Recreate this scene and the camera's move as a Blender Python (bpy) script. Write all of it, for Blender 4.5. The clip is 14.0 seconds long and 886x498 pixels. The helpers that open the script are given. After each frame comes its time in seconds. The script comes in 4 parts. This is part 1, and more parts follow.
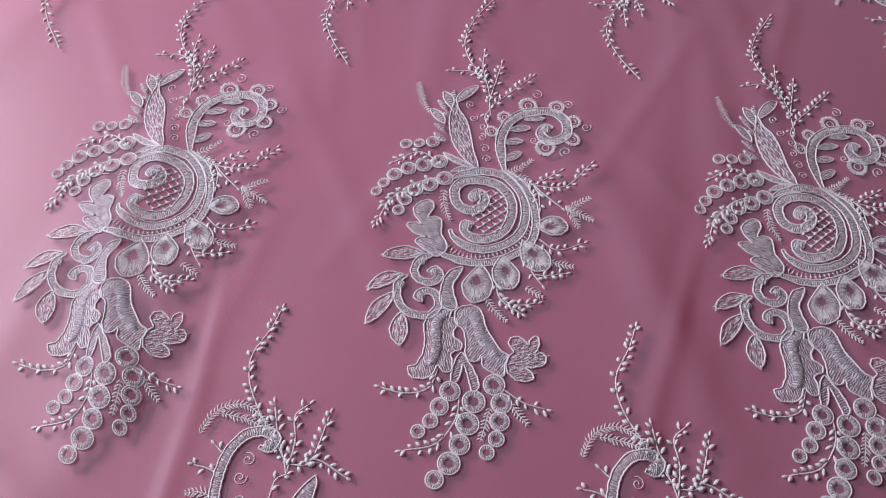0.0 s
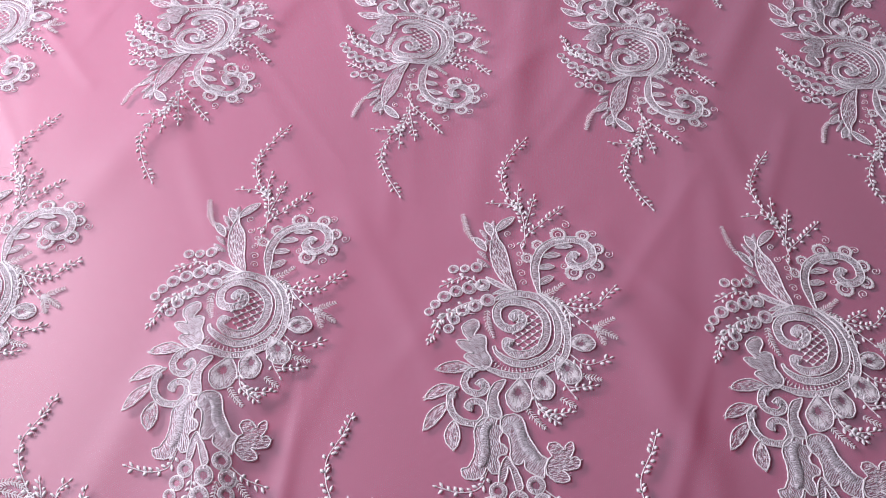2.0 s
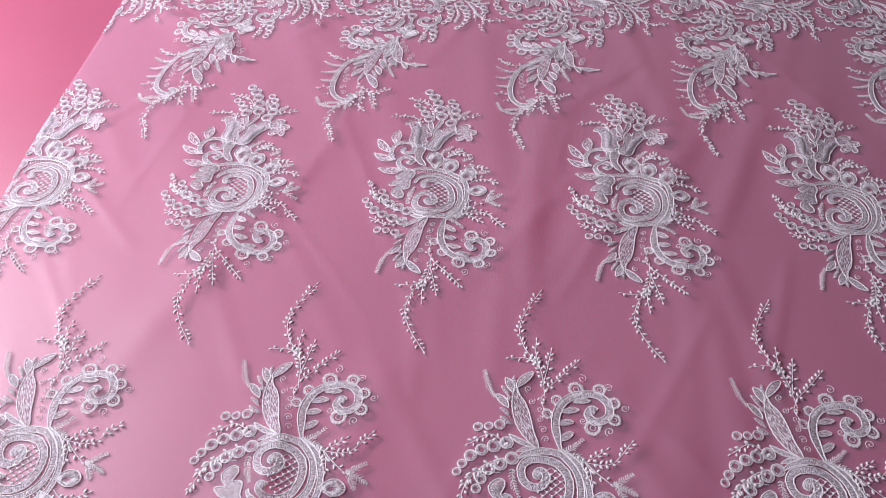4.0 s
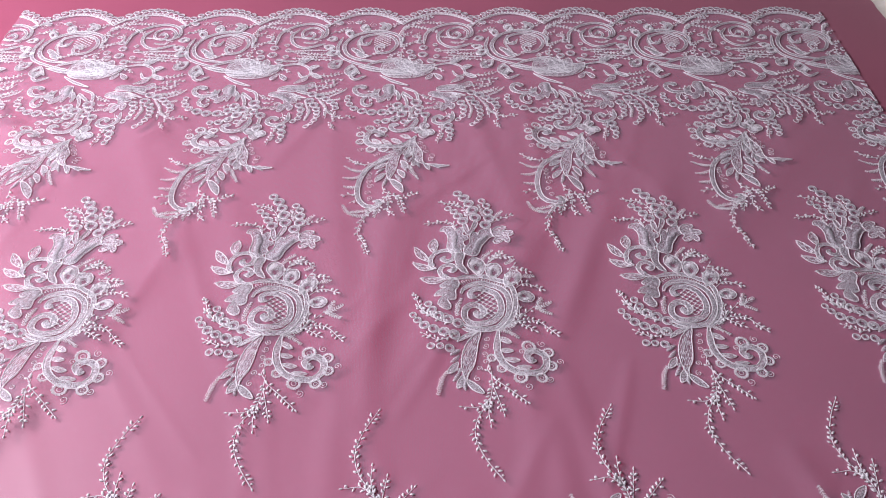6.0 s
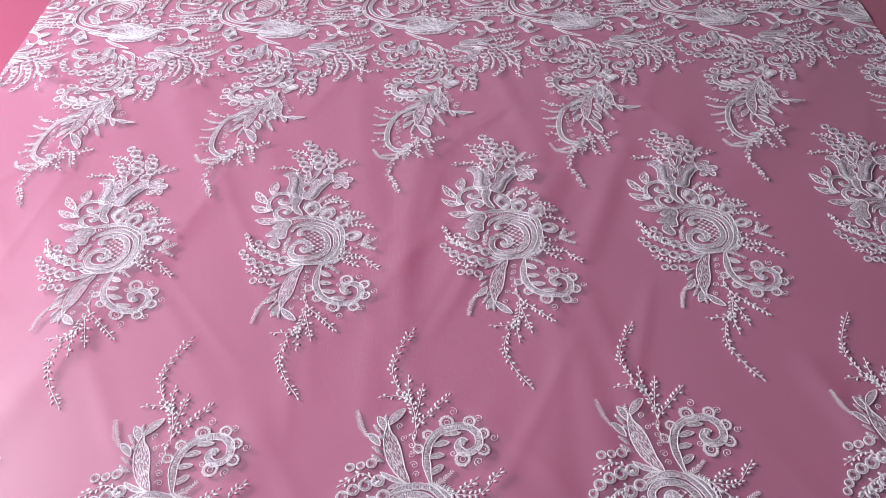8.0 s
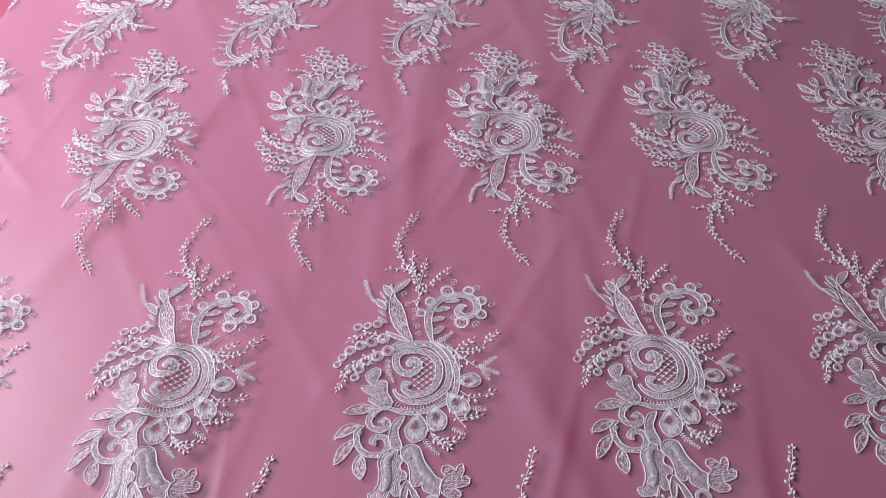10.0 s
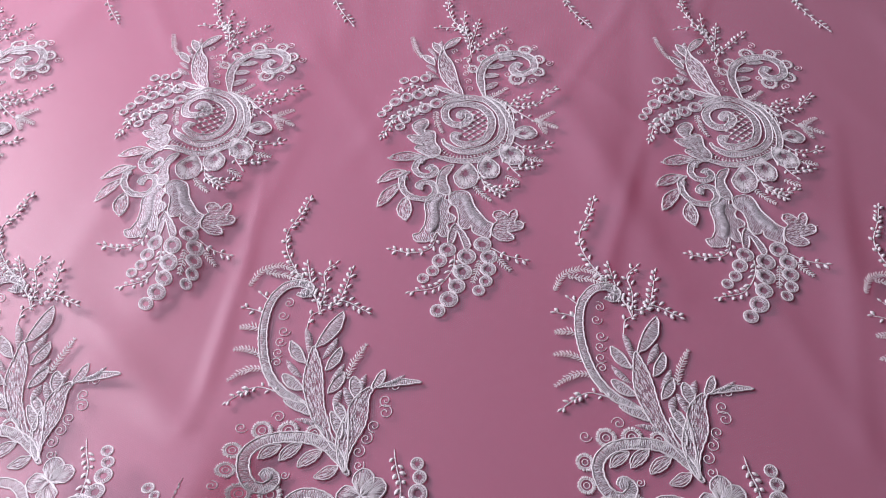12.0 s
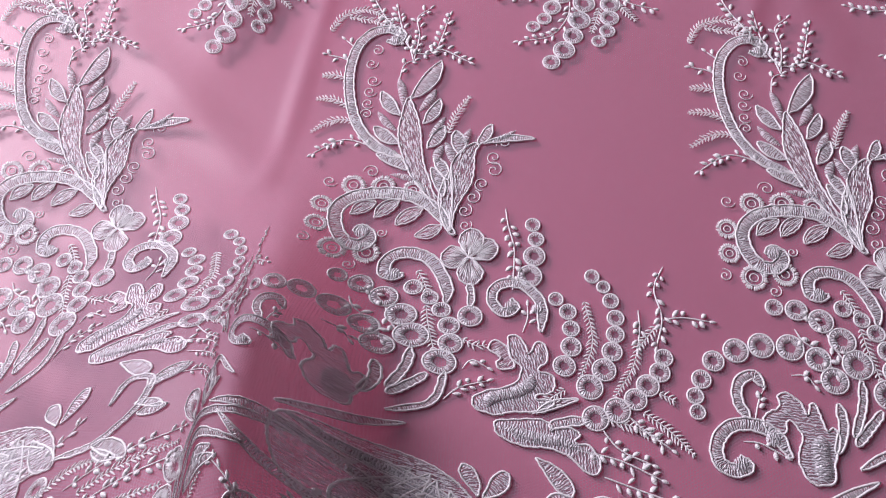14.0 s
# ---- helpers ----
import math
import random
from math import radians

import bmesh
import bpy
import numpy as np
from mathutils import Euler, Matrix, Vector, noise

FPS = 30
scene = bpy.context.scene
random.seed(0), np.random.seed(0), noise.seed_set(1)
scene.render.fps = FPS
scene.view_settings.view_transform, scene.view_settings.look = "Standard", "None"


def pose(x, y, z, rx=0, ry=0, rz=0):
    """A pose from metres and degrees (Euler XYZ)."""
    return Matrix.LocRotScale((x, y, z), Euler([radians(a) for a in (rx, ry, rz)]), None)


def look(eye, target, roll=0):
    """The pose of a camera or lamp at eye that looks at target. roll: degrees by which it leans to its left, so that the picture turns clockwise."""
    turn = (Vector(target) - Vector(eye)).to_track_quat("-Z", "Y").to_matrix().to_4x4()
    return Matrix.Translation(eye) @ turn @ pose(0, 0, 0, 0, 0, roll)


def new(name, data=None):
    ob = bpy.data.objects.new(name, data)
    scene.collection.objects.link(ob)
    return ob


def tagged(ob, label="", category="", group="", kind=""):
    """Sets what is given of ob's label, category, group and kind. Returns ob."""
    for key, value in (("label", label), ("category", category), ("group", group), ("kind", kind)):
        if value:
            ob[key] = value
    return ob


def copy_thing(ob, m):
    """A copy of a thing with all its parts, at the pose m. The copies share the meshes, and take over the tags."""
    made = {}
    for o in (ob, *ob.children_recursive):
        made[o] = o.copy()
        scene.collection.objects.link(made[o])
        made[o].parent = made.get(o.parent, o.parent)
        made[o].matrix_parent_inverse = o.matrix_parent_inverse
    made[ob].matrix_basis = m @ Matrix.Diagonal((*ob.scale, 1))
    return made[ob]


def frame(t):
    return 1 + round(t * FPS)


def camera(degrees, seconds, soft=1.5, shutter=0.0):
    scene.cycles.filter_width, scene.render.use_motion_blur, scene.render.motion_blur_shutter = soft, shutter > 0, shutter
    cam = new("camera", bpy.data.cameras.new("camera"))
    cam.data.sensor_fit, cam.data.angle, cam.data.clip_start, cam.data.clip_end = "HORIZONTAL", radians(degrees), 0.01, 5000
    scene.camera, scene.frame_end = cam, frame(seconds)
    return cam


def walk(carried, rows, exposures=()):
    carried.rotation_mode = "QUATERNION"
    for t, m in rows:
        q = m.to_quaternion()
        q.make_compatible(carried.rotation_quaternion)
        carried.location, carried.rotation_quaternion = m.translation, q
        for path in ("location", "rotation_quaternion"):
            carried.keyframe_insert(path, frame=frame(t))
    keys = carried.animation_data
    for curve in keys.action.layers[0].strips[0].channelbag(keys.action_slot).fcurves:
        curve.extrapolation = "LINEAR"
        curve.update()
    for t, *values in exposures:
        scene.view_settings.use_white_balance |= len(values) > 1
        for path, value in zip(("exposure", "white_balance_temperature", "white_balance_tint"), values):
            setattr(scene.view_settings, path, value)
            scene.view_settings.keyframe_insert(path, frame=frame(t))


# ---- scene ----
from mathutils.geometry import delaunay_2d_cdt

cam = camera(57.2, 14.0, 1.0)
PATH = [
    (0, (0.183, -0.424, 0.418), (0.148, 0.591, -1.306), 1.7),
    (0.5, (0.178, -0.433, 0.448), (0.131, 0.624, -1.25), 1.5),
    (1, (0.17, -0.437, 0.468), (0.119, 0.653, -1.209), 1.2),
    (1.5, (0.161, -0.44, 0.488), (0.109, 0.683, -1.167), 1.0),
    (2, (0.156, -0.441, 0.504), (0.095, 0.717, -1.126), 0.8),
    (2.2, (0.152, -0.441, 0.511), (0.093, 0.726, -1.112), 0.8),
    (4.3, (0.136, -0.397, 0.576), (0.071, 0.928, -0.921), -0.6),
    (4.5, (0.143, -0.384, 0.574), (0.086, 0.95, -0.915), -0.8),
    (5, (0.164, -0.365, 0.586), (0.152, 0.976, -0.897), 0.0),
    (5.5, (0.196, -0.354, 0.59), (0.243, 1.015, -0.867), 1.2),
    (6, (0.221, -0.356, 0.593), (0.323, 1.046, -0.83), 1.9),
    (6.5, (0.232, -0.371, 0.583), (0.363, 1.031, -0.838), 2.7),
    (7, (0.221, -0.392, 0.576), (0.343, 1.001, -0.854), 2.3),
    (7.2, (0.216, -0.403, 0.581), (0.318, 0.993, -0.848), 1.2),
    (9.3, (0.207, -0.487, 0.583), (0.234, 0.868, -0.888), -0.8),
    (9.5, (0.208, -0.505, 0.572), (0.235, 0.84, -0.907), -0.9),
    (10, (0.207, -0.52, 0.568), (0.246, 0.813, -0.923), 0.2),
    (10.5, (0.208, -0.547, 0.568), (0.23, 0.796, -0.915), 0.1),
    (11, (0.218, -0.562, 0.524), (0.22, 0.754, -0.983), -0.8),
    (11.5, (0.213, -0.571, 0.482), (0.211, 0.676, -1.081), -0.4),
    (12, (0.19, -0.588, 0.447), (0.156, 0.582, -1.175), -0.5),
    (12.5, (0.174, -0.598, 0.411), (0.101, 0.463, -1.283), -2.3),
    (13, (0.165, -0.592, 0.386), (0.079, 0.298, -1.403), -5.0),
    (13.5, (0.16, -0.593, 0.364), (0.086, 0.24, -1.453), -4.3),
    (14, (0.143, -0.608, 0.357), (0.056, 0.275, -1.435), -2.4),
]
EXPOSURES = [(0.0, -0.38), (0.5, -0.22), (2.0, -0.02), (5.0, -0.2), (6.0, 0.04), (6.5, 0.17), (7.0, 0.15), (10.0, -0.07), (11.5, 0.05), (12.5, -0.05), (13.5, 0.12), (14.0, 0.14)]
walk(cam, [(t, look(eye, target, roll)) for t, eye, target, roll in PATH], EXPOSURES)

# ---- world and light: a room with one large window to the left of the table ----
world = bpy.data.worlds.new("world")
scene.world = world
world.use_nodes = True
wn = world.node_tree
sky = wn.nodes.new("ShaderNodeTexSky")
sky.sky_type, sky.sun_disc = "NISHITA", False
sky.sun_elevation, sky.sun_rotation = radians(35), radians(300)
wn.links.new(sky.outputs[0], wn.nodes["Background"].inputs[0])
wn.nodes["Background"].inputs[1].default_value = 0.08

WX, WY, WZ, WW, WH = -1.2, 0.35, 0.92, 0.9, 0.7   # window: wall plane, centre, size
lamp = bpy.data.lights.new("window_light", "AREA")
lamp.shape, lamp.size, lamp.size_y = "RECTANGLE", WW, WH
lamp.energy, lamp.color = 51, (0.98, 0.925, 1.03)
window_light = new("window_light", lamp)
window_light.matrix_world = look((WX + 0.02, WY, WZ), (WX + 0.6, WY - 0.2, WZ - 0.75))

# ---- materials ----


def material(name):
    m = bpy.data.materials.new(name)
    m.use_nodes = True
    return m, m.node_tree.nodes, m.node_tree.links, m.node_tree.nodes["Principled BSDF"]


def node(nodes, kind, **values):
    n = nodes.new(kind)
    for key, value in values.items():
        if key in n.inputs:
            n.inputs[key].default_value = value
    return n


def maths(nodes, links, op, a, b=None):
    n = nodes.new("ShaderNodeMath")
    n.operation = op
    for i, v in enumerate((a, b)):
        if v is None:
            continue
        if isinstance(v, (int, float)):
            n.inputs[i].default_value = v
        else:
            links.new(v, n.inputs[i])
    return n.outputs[0]


def ramp(nodes, links, value, stops):
    r = nodes.new("ShaderNodeValToRGB")
    r.color_ramp.elements[0].position, r.color_ramp.elements[0].color = stops[0][0], (*stops[0][1], 1)
    r.color_ramp.elements[1].position, r.color_ramp.elements[1].color = stops[-1][0], (*stops[-1][1], 1)
    for p, c in stops[1:-1]:
        r.color_ramp.elements.new(p).color = (*c, 1)
    links.new(value, r.inputs[0])
    return r.outputs[0]


def lining_material():
    m, n, l, p = material("pink_lining")
    co = n.new("ShaderNodeTexCoord").outputs["Object"]
    big = node(n, "ShaderNodeTexNoise", Scale=5.0, Detail=3.0)
    l.new(co, big.inputs["Vector"])
    l.new(ramp(n, l, big.outputs[0], [(0.3, LINING_A), (0.7, LINING_B)]), p.inputs["Base Color"])
    p.inputs["Roughness"].default_value = 0.45
    p.inputs["Specular IOR Level"].default_value = 0.7
    p.inputs["Sheen Weight"].default_value = 0.6
    p.inputs["Sheen Roughness"].default_value = 0.4
    fine = node(n, "ShaderNodeTexNoise", Scale=900.0, Detail=1.0)
    l.new(co, fine.inputs["Vector"])
    b = node(n, "ShaderNodeBump", Strength=0.12, Distance=0.0004)
    l.new(fine.outputs[0], b.inputs["Height"])
    l.new(b.outputs[0], p.inputs["Normal"])
    return m


def see_through(nodes, links, surface, tint, share):
    """Thin thread lets part of the light through from its other side."""
    back = nodes.new("ShaderNodeBsdfTranslucent")
    back.inputs[0].default_value = (*tint, 1)
    mix = nodes.new("ShaderNodeMixShader")
    mix.inputs[0].default_value = share
    links.new(surface.outputs[0], mix.inputs[1])
    links.new(back.outputs[0], mix.inputs[2])
    return mix.outputs[0]


def tulle_material():
    """Fine hexagonal net: three families of threads at sixty degrees with open cells between."""
    m, n, l, p = material("tulle_net")
    body = see_through(n, l, p, TULLE, 0.12)
    uv = n.new("ShaderNodeUVMap").outputs[0]
    slack = node(n, "ShaderNodeTexNoise", Scale=70.0, Detail=2.0)
    l.new(uv, slack.inputs["Vector"])
    warp = n.new("ShaderNodeVectorMath")
    warp.operation = "MULTIPLY_ADD"
    l.new(slack.outputs[1], warp.inputs[0])
    warp.inputs[1].default_value = (0.0022, 0.0022, 0.0)
    l.new(uv, warp.inputs[2])
    sep = n.new("ShaderNodeSeparateXYZ")
    l.new(warp.outputs[0], sep.inputs[0])
    waves = []
    for a in (0, 60, 120):
        c, s = math.cos(radians(a)) * 2 * math.pi / NET, math.sin(radians(a)) * 2 * math.pi / NET
        d = maths(n, l, "ADD", maths(n, l, "MULTIPLY", sep.outputs[0], c), maths(n, l, "MULTIPLY", sep.outputs[1], s))
        waves.append(maths(n, l, "COSINE", d))
    total = maths(n, l, "ADD", maths(n, l, "ADD", waves[0], waves[1]), waves[2])
    hole = n.new("ShaderNodeMapRange")
    hole.inputs[1].default_value, hole.inputs[2].default_value = -0.9, 1.4
    hole.inputs[3].default_value, hole.inputs[4].default_value = NET_THREAD, NET_HOLE
    l.new(total, hole.inputs[0])
    clear = n.new("ShaderNodeBsdfTransparent")
    mix = n.new("ShaderNodeMixShader")
    l.new(hole.outputs[0], mix.inputs[0])
    l.new(clear.outputs[0], mix.inputs[1])
    l.new(body, mix.inputs[2])
    p.inputs["Base Color"].default_value = (*TULLE, 1)
    p.inputs["Roughness"].default_value = 0.45
    p.inputs["Sheen Weight"].default_value = 0.3
    out = n["Material Output"]
    l.new(mix.outputs[0], out.inputs[0])
    return m


def thread_material(name, tint, rough, pitch, depth, aniso, gaps=0.0, along=False, floor=0.12):
    """White rayon thread laid side by side across the length of a form (u along, v across, in mm)."""
    m, n, l, p = material(name)
    body = see_through(n, l, p, tint, 0.06)
    uvn = n.new("ShaderNodeUVMap")
    sep = n.new("ShaderNodeSeparateXYZ")
    l.new(uvn.outputs[0], sep.inputs[0])
    wob = node(n, "ShaderNodeTexNoise", Scale=0.35, Detail=2.0)
    l.new(uvn.outputs[0], wob.inputs["Vector"])
    u = maths(n, l, "ADD", sep.outputs[0], maths(n, l, "MULTIPLY", wob.outputs[0], 3.0))
    wave = maths(n, l, "SINE", maths(n, l, "MULTIPLY", u, 2 * math.pi / pitch))
    stretch = node(n, "ShaderNodeMapping")
    stretch.inputs["Scale"].default_value = (0.22, 1.7, 1) if along else (1.6, 0.25, 1)
    l.new(uvn.outputs[0], stretch.inputs[0])
    strand = node(n, "ShaderNodeTexNoise", Scale=1.0, Detail=3.0)
    l.new(stretch.outputs[0], strand.inputs["Vector"])
    height = maths(n, l, "ADD", maths(n, l, "MULTIPLY", wave, 0.1 if along else 0.5), strand.outputs[0])
    b = node(n, "ShaderNodeBump", Strength=depth, Distance=0.0006)
    l.new(height, b.inputs["Height"])
    l.new(b.outputs[0], p.inputs["Normal"])
    # Shade in the grooves between strands is painted into the thread colour.
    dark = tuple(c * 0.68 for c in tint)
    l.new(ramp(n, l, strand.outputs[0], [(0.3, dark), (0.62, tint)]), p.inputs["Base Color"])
    p.inputs["Roughness"].default_value = rough
    p.inputs["Specular IOR Level"].default_value = 0.6
    p.inputs["Sheen Weight"].default_value = 0.15
    if aniso:
        t = n.new("ShaderNodeTangent")
        t.direction_type = "UV_MAP"
        l.new(t.outputs[0], p.inputs["Tangent"])
        p.inputs["Anisotropic"].default_value = aniso
    if gaps:
        edge = maths(n, l, "ADD", maths(n, l, "MULTIPLY", wave, 0.03 if along else 0.16), strand.outputs[0])
        r = n.new("ShaderNodeMapRange")
        r.inputs[1].default_value, r.inputs[2].default_value = gaps - 0.06, gaps + 0.06
        r.inputs[3].default_value, r.inputs[4].default_value = floor, 1.0
        l.new(edge, r.inputs[0])
        clear = n.new("ShaderNodeBsdfTransparent")
        mix = n.new("ShaderNodeMixShader")
        l.new(r.outputs[0], mix.inputs[0])
        l.new(clear.outputs[0], mix.inputs[1])
        l.new(body, mix.inputs[2])
        l.new(mix.outputs[0], n["Material Output"].inputs[0])
    else:
        l.new(body, n["Material Output"].inputs[0])
    return m


def plain_material(name, a, b, scale, rough, bump=0.1):
    m, n, l, p = material(name)
    co = n.new("ShaderNodeTexCoord").outputs["Object"]
    t = node(n, "ShaderNodeTexNoise", Scale=scale, Detail=6.0)
    l.new(co, t.inputs["Vector"])
    l.new(ramp(n, l, t.outputs[0], [(0.3, a), (0.7, b)]), p.inputs["Base Color"])
    p.inputs["Roughness"].default_value = rough
    k = node(n, "ShaderNodeBump", Strength=bump, Distance=0.002)
    l.new(t.outputs[0], k.inputs["Height"])
    l.new(k.outputs[0], p.inputs["Normal"])
    return m


LINING_A, LINING_B = (0.37, 0.063, 0.131), (0.415, 0.075, 0.151)
TULLE, NET, NET_THREAD, NET_HOLE = (0.86, 0.58, 0.77), 0.00125, 0.31, 0.13
LINING = lining_material()
TULLE_NET = tulle_material()
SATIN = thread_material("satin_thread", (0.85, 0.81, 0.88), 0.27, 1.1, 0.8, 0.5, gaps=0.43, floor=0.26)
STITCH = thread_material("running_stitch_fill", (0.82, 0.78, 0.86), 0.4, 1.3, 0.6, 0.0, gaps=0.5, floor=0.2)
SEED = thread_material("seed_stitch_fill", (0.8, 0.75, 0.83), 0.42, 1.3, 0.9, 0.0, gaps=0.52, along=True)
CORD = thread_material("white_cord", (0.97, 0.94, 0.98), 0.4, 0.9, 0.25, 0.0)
WALL = plain_material("wall_paint", (0.27, 0.25, 0.26), (0.31, 0.29, 0.3), 6, 0.8)
FLOOR = plain_material("dark_floor", (0.02, 0.02, 0.022), (0.035, 0.033, 0.032), 8, 0.5)
CREAM = plain_material("cream_cloth", (0.8, 0.76, 0.66), (0.88, 0.85, 0.76), 60, 0.7, 0.3)
BOARD = plain_material("cream_board", (0.72, 0.68, 0.58), (0.8, 0.77, 0.68), 14, 0.5, 0.3)

# ---- mesh tools ----


class Form:
    """Vertices, faces, uv corners and material slots of one mesh, in millimetres."""

    def __init__(self):
        self.v, self.f, self.uv, self.slot = [], [], [], []

    def grid(self, rows, uvs, wrap=False, slot=0):
        """A sheet of quads through rows of points; wrap closes every row on itself."""
        base, nc = len(self.v), len(rows[0])
        for row in rows:
            self.v.extend(row)
        for i in range(len(rows) - 1):
            for j in range(nc if wrap else nc - 1):
                k = (j + 1) % nc
                a, b, c, d = base + i * nc + j, base + i * nc + k, base + (i + 1) * nc + k, base + (i + 1) * nc + j
                self.f.append((a, b, c, d))
                ends = uvs[i][j], uvs[i][k], uvs[i + 1][k], uvs[i + 1][j]
                self.uv.extend(ends)
                self.slot.append(slot)

    def tube(self, line, radius, sides=4, closed=False, z=0.0, slot=0):
        """A cord of constant thickness along a flat line."""
        n = len(line)
        rows, uvs, run = [], [], 0.0
        for i in range(n + (1 if closed else 0)):
            p, a, b = line[i % n], line[(i - 1) % n if closed or i else 0], line[(i + 1) % n if closed or i < n - 1 else n - 1]
            dx, dy = b[0] - a[0], b[1] - a[1]
            d = math.hypot(dx, dy) or 1.0
            nx, ny = -dy / d, dx / d
            r = radius if closed or 0 < i < n - 1 else radius * 0.5
            zz = p[2] if len(p) > 2 else z
            rows.append([(p[0] + nx * r * math.cos(q), p[1] + ny * r * math.cos(q), zz + r * math.sin(q)) for q in (2 * math.pi * j / sides for j in range(sides))])
            uvs.append([(run, j * 0.5) for j in range(sides)])
            run += math.hypot(line[(i + 1) % n][0] - p[0], line[(i + 1) % n][1] - p[1])
        self.grid(rows, uvs, True, slot)

    def bud(self, x, y, angle, length, width, z=0.4, slot=0):
        """A small padded stitch, pointed at both ends."""
        c, s = math.cos(angle), math.sin(angle)
        rows, uvs = [], []
        for t, w in ((0.0, 0.12), (0.3, 0.9), (0.65, 1.0), (1.0, 0.15)):
            rows.append([(x + c * t * length - s * w * width / 2 * math.cos(q), y + s * t * length + c * w * width / 2 * math.cos(q),
                          z + w * width * 0.38 * math.sin(q)) for q in (2 * math.pi * j / 5 for j in range(5))])
            uvs.append([(t * length, j * 0.4) for j in range(5)])
        self.grid(rows, uvs, True, slot)


def part(name, form, mats, parent, label=""):
    me = bpy.data.meshes.new(name)
    me.from_pydata([(x / 1000, y / 1000, z / 1000) for x, y, z in form.v], [], form.f)
    layer = me.uv_layers.new(name="UVMap")
    layer.data.foreach_set("uv", np.array(form.uv, dtype=np.float32).ravel())
    for m in mats if isinstance(mats, tuple) else (mats,):
        me.materials.append(m)
    me.polygons.foreach_set("material_index", form.slot)
    me.polygons.foreach_set("use_smooth", [True] * len(form.f))
    me.update()
    ob = new(name, me)
    ob.parent = parent
    return tagged(ob, label)


def smooth_line(pts, step=1.6):
    """An even run of points on a smooth curve through the control points."""
    pts = [Vector(p) for p in pts]
    ext = [2 * pts[0] - pts[1], *pts, 2 * pts[-1] - pts[-2]]
    raw = []
    for i in range(1, len(ext) - 2):
        a, b, c, d = ext[i - 1:i + 3]
        for k in range(10):
            t = k / 10
            raw.append(0.5 * (2 * b + (c - a) * t + (2 * a - 5 * b + 4 * c - d) * t * t + (3 * b - a - 3 * c + d) * t ** 3))
    raw.append(pts[-1])
    run = np.r_[0, np.cumsum([(q - p).length for p, q in zip(raw, raw[1:])])]
    n = max(4, int(run[-1] / step))
    at = np.linspace(0, run[-1], n + 1)
    xs, ys = np.interp(at, run, [p.x for p in raw]), np.interp(at, run, [p.y for p in raw])
    return list(zip(xs.tolist(), ys.tolist())), float(run[-1])


def normals(line):
    out = []
    for i in range(len(line)):
        a, b = line[max(0, i - 1)], line[min(len(line) - 1, i + 1)]
        d = math.hypot(b[0] - a[0], b[1] - a[1]) or 1.0
        out.append((-(b[1] - a[1]) / d, (b[0] - a[0]) / d))
    return out


SECTION = ((-1.0, 0.0), (-0.72, 0.68), (-0.25, 0.97), (0.25, 0.97), (0.72, 0.68), (1.0, 0.0))


def padded(line, halves, rise, uscale=1.0):
    """A padded form of varying half width along a line, and its outline."""
    f, rows, uvs, run = Form(), [], [], 0.0
    nor = normals(line)
    for i, (p, n, h) in enumerate(zip(line, nor, halves)):
        if i:
            run += math.hypot(p[0] - line[i - 1][0], p[1] - line[i - 1][1])
        k = min(1.0, h / max(max(halves), 0.1) * 1.3)
        rows.append([(p[0] + n[0] * v * h, p[1] + n[1] * v * h, 0.25 + z * rise * k) for v, z in SECTION])
        uvs.append([(run * uscale, v * h) for v, _ in SECTION])
    f.grid(rows, uvs)
    left = [r[0][:2] for r in rows]
    right = [r[-1][:2] for r in rows]
    return f, left + right[::-1]


def outline(edge, parent, radius=0.58):
    c = Form()
    shake = [(x + 0.22 * math.sin(2.1 * i + x), y + 0.22 * math.cos(1.7 * i + y)) for i, (x, y) in enumerate(edge)]
    c.tube(shake, radius, closed=True, z=0.6)
    part("cord", c, CORD, parent)


# ---- embroidery: each call sews one form onto a motif, in millimetres ----


def band(M, w, *pts):
    line, length = smooth_line(pts)
    n = len(line) - 1
    halves = [w / 2 * min(1.0, (0.3 + 6.0 * i / n), (0.3 + 6.0 * (n - i) / n)) for i in range(n + 1)]
    wide = w > 7.5
    f, edge = padded(line, halves, min(0.6, 0.12 * w) * (0.5 if wide else 1.0))
    ob = part("scroll", f, STITCH if wide else SATIN, M)
    outline(edge, ob)
    for end in (pts[:6], pts[:-7:-1]):
        heading = [math.atan2(b[1] - a[1], b[0] - a[0]) for a, b in zip(end, end[1:])]
        bend = sum((q - p + math.pi) % (2 * math.pi) - math.pi for p, q in zip(heading, heading[1:]))
        if len(pts) > 7 and abs(bend) > 2.6:
            bulb(ob, w * 0.62, sum(p[0] for p in end[:3]) / 3, sum(p[1] for p in end[:3]) / 3)
    if wide:
        cut = line[len(line) // 12:-(len(line) // 6) or None]
        g, inner = padded(cut, [0.23 * w * min(1.0, 0.3 + 5 * i / len(cut), 0.3 + 5 * (len(cut) - 1 - i) / len(cut)) for i in range(len(cut))], 1.2)
        part("padding", g, SATIN, ob)


def bulb(M, r, x, y):
    """The round padded head in which a scroll ends."""
    f, rows, uvs = Form(), [], []
    for i in range(17):
        a = 2 * math.pi * i / 16
        radii = ((0.08, 1.5), (0.45, 1.4), (0.8, 1.0), (1.0, 0.2))
        rows.append([(x + math.cos(a) * r * k, y + math.sin(a) * r * k, 0.25 + z * 0.8) for k, z in radii])
        uvs.append([(x + math.cos(a) * r * k, y + math.sin(a) * r * k) for k, _ in radii])
    f.grid(rows, uvs)
    part("bulb", f, SATIN, M)


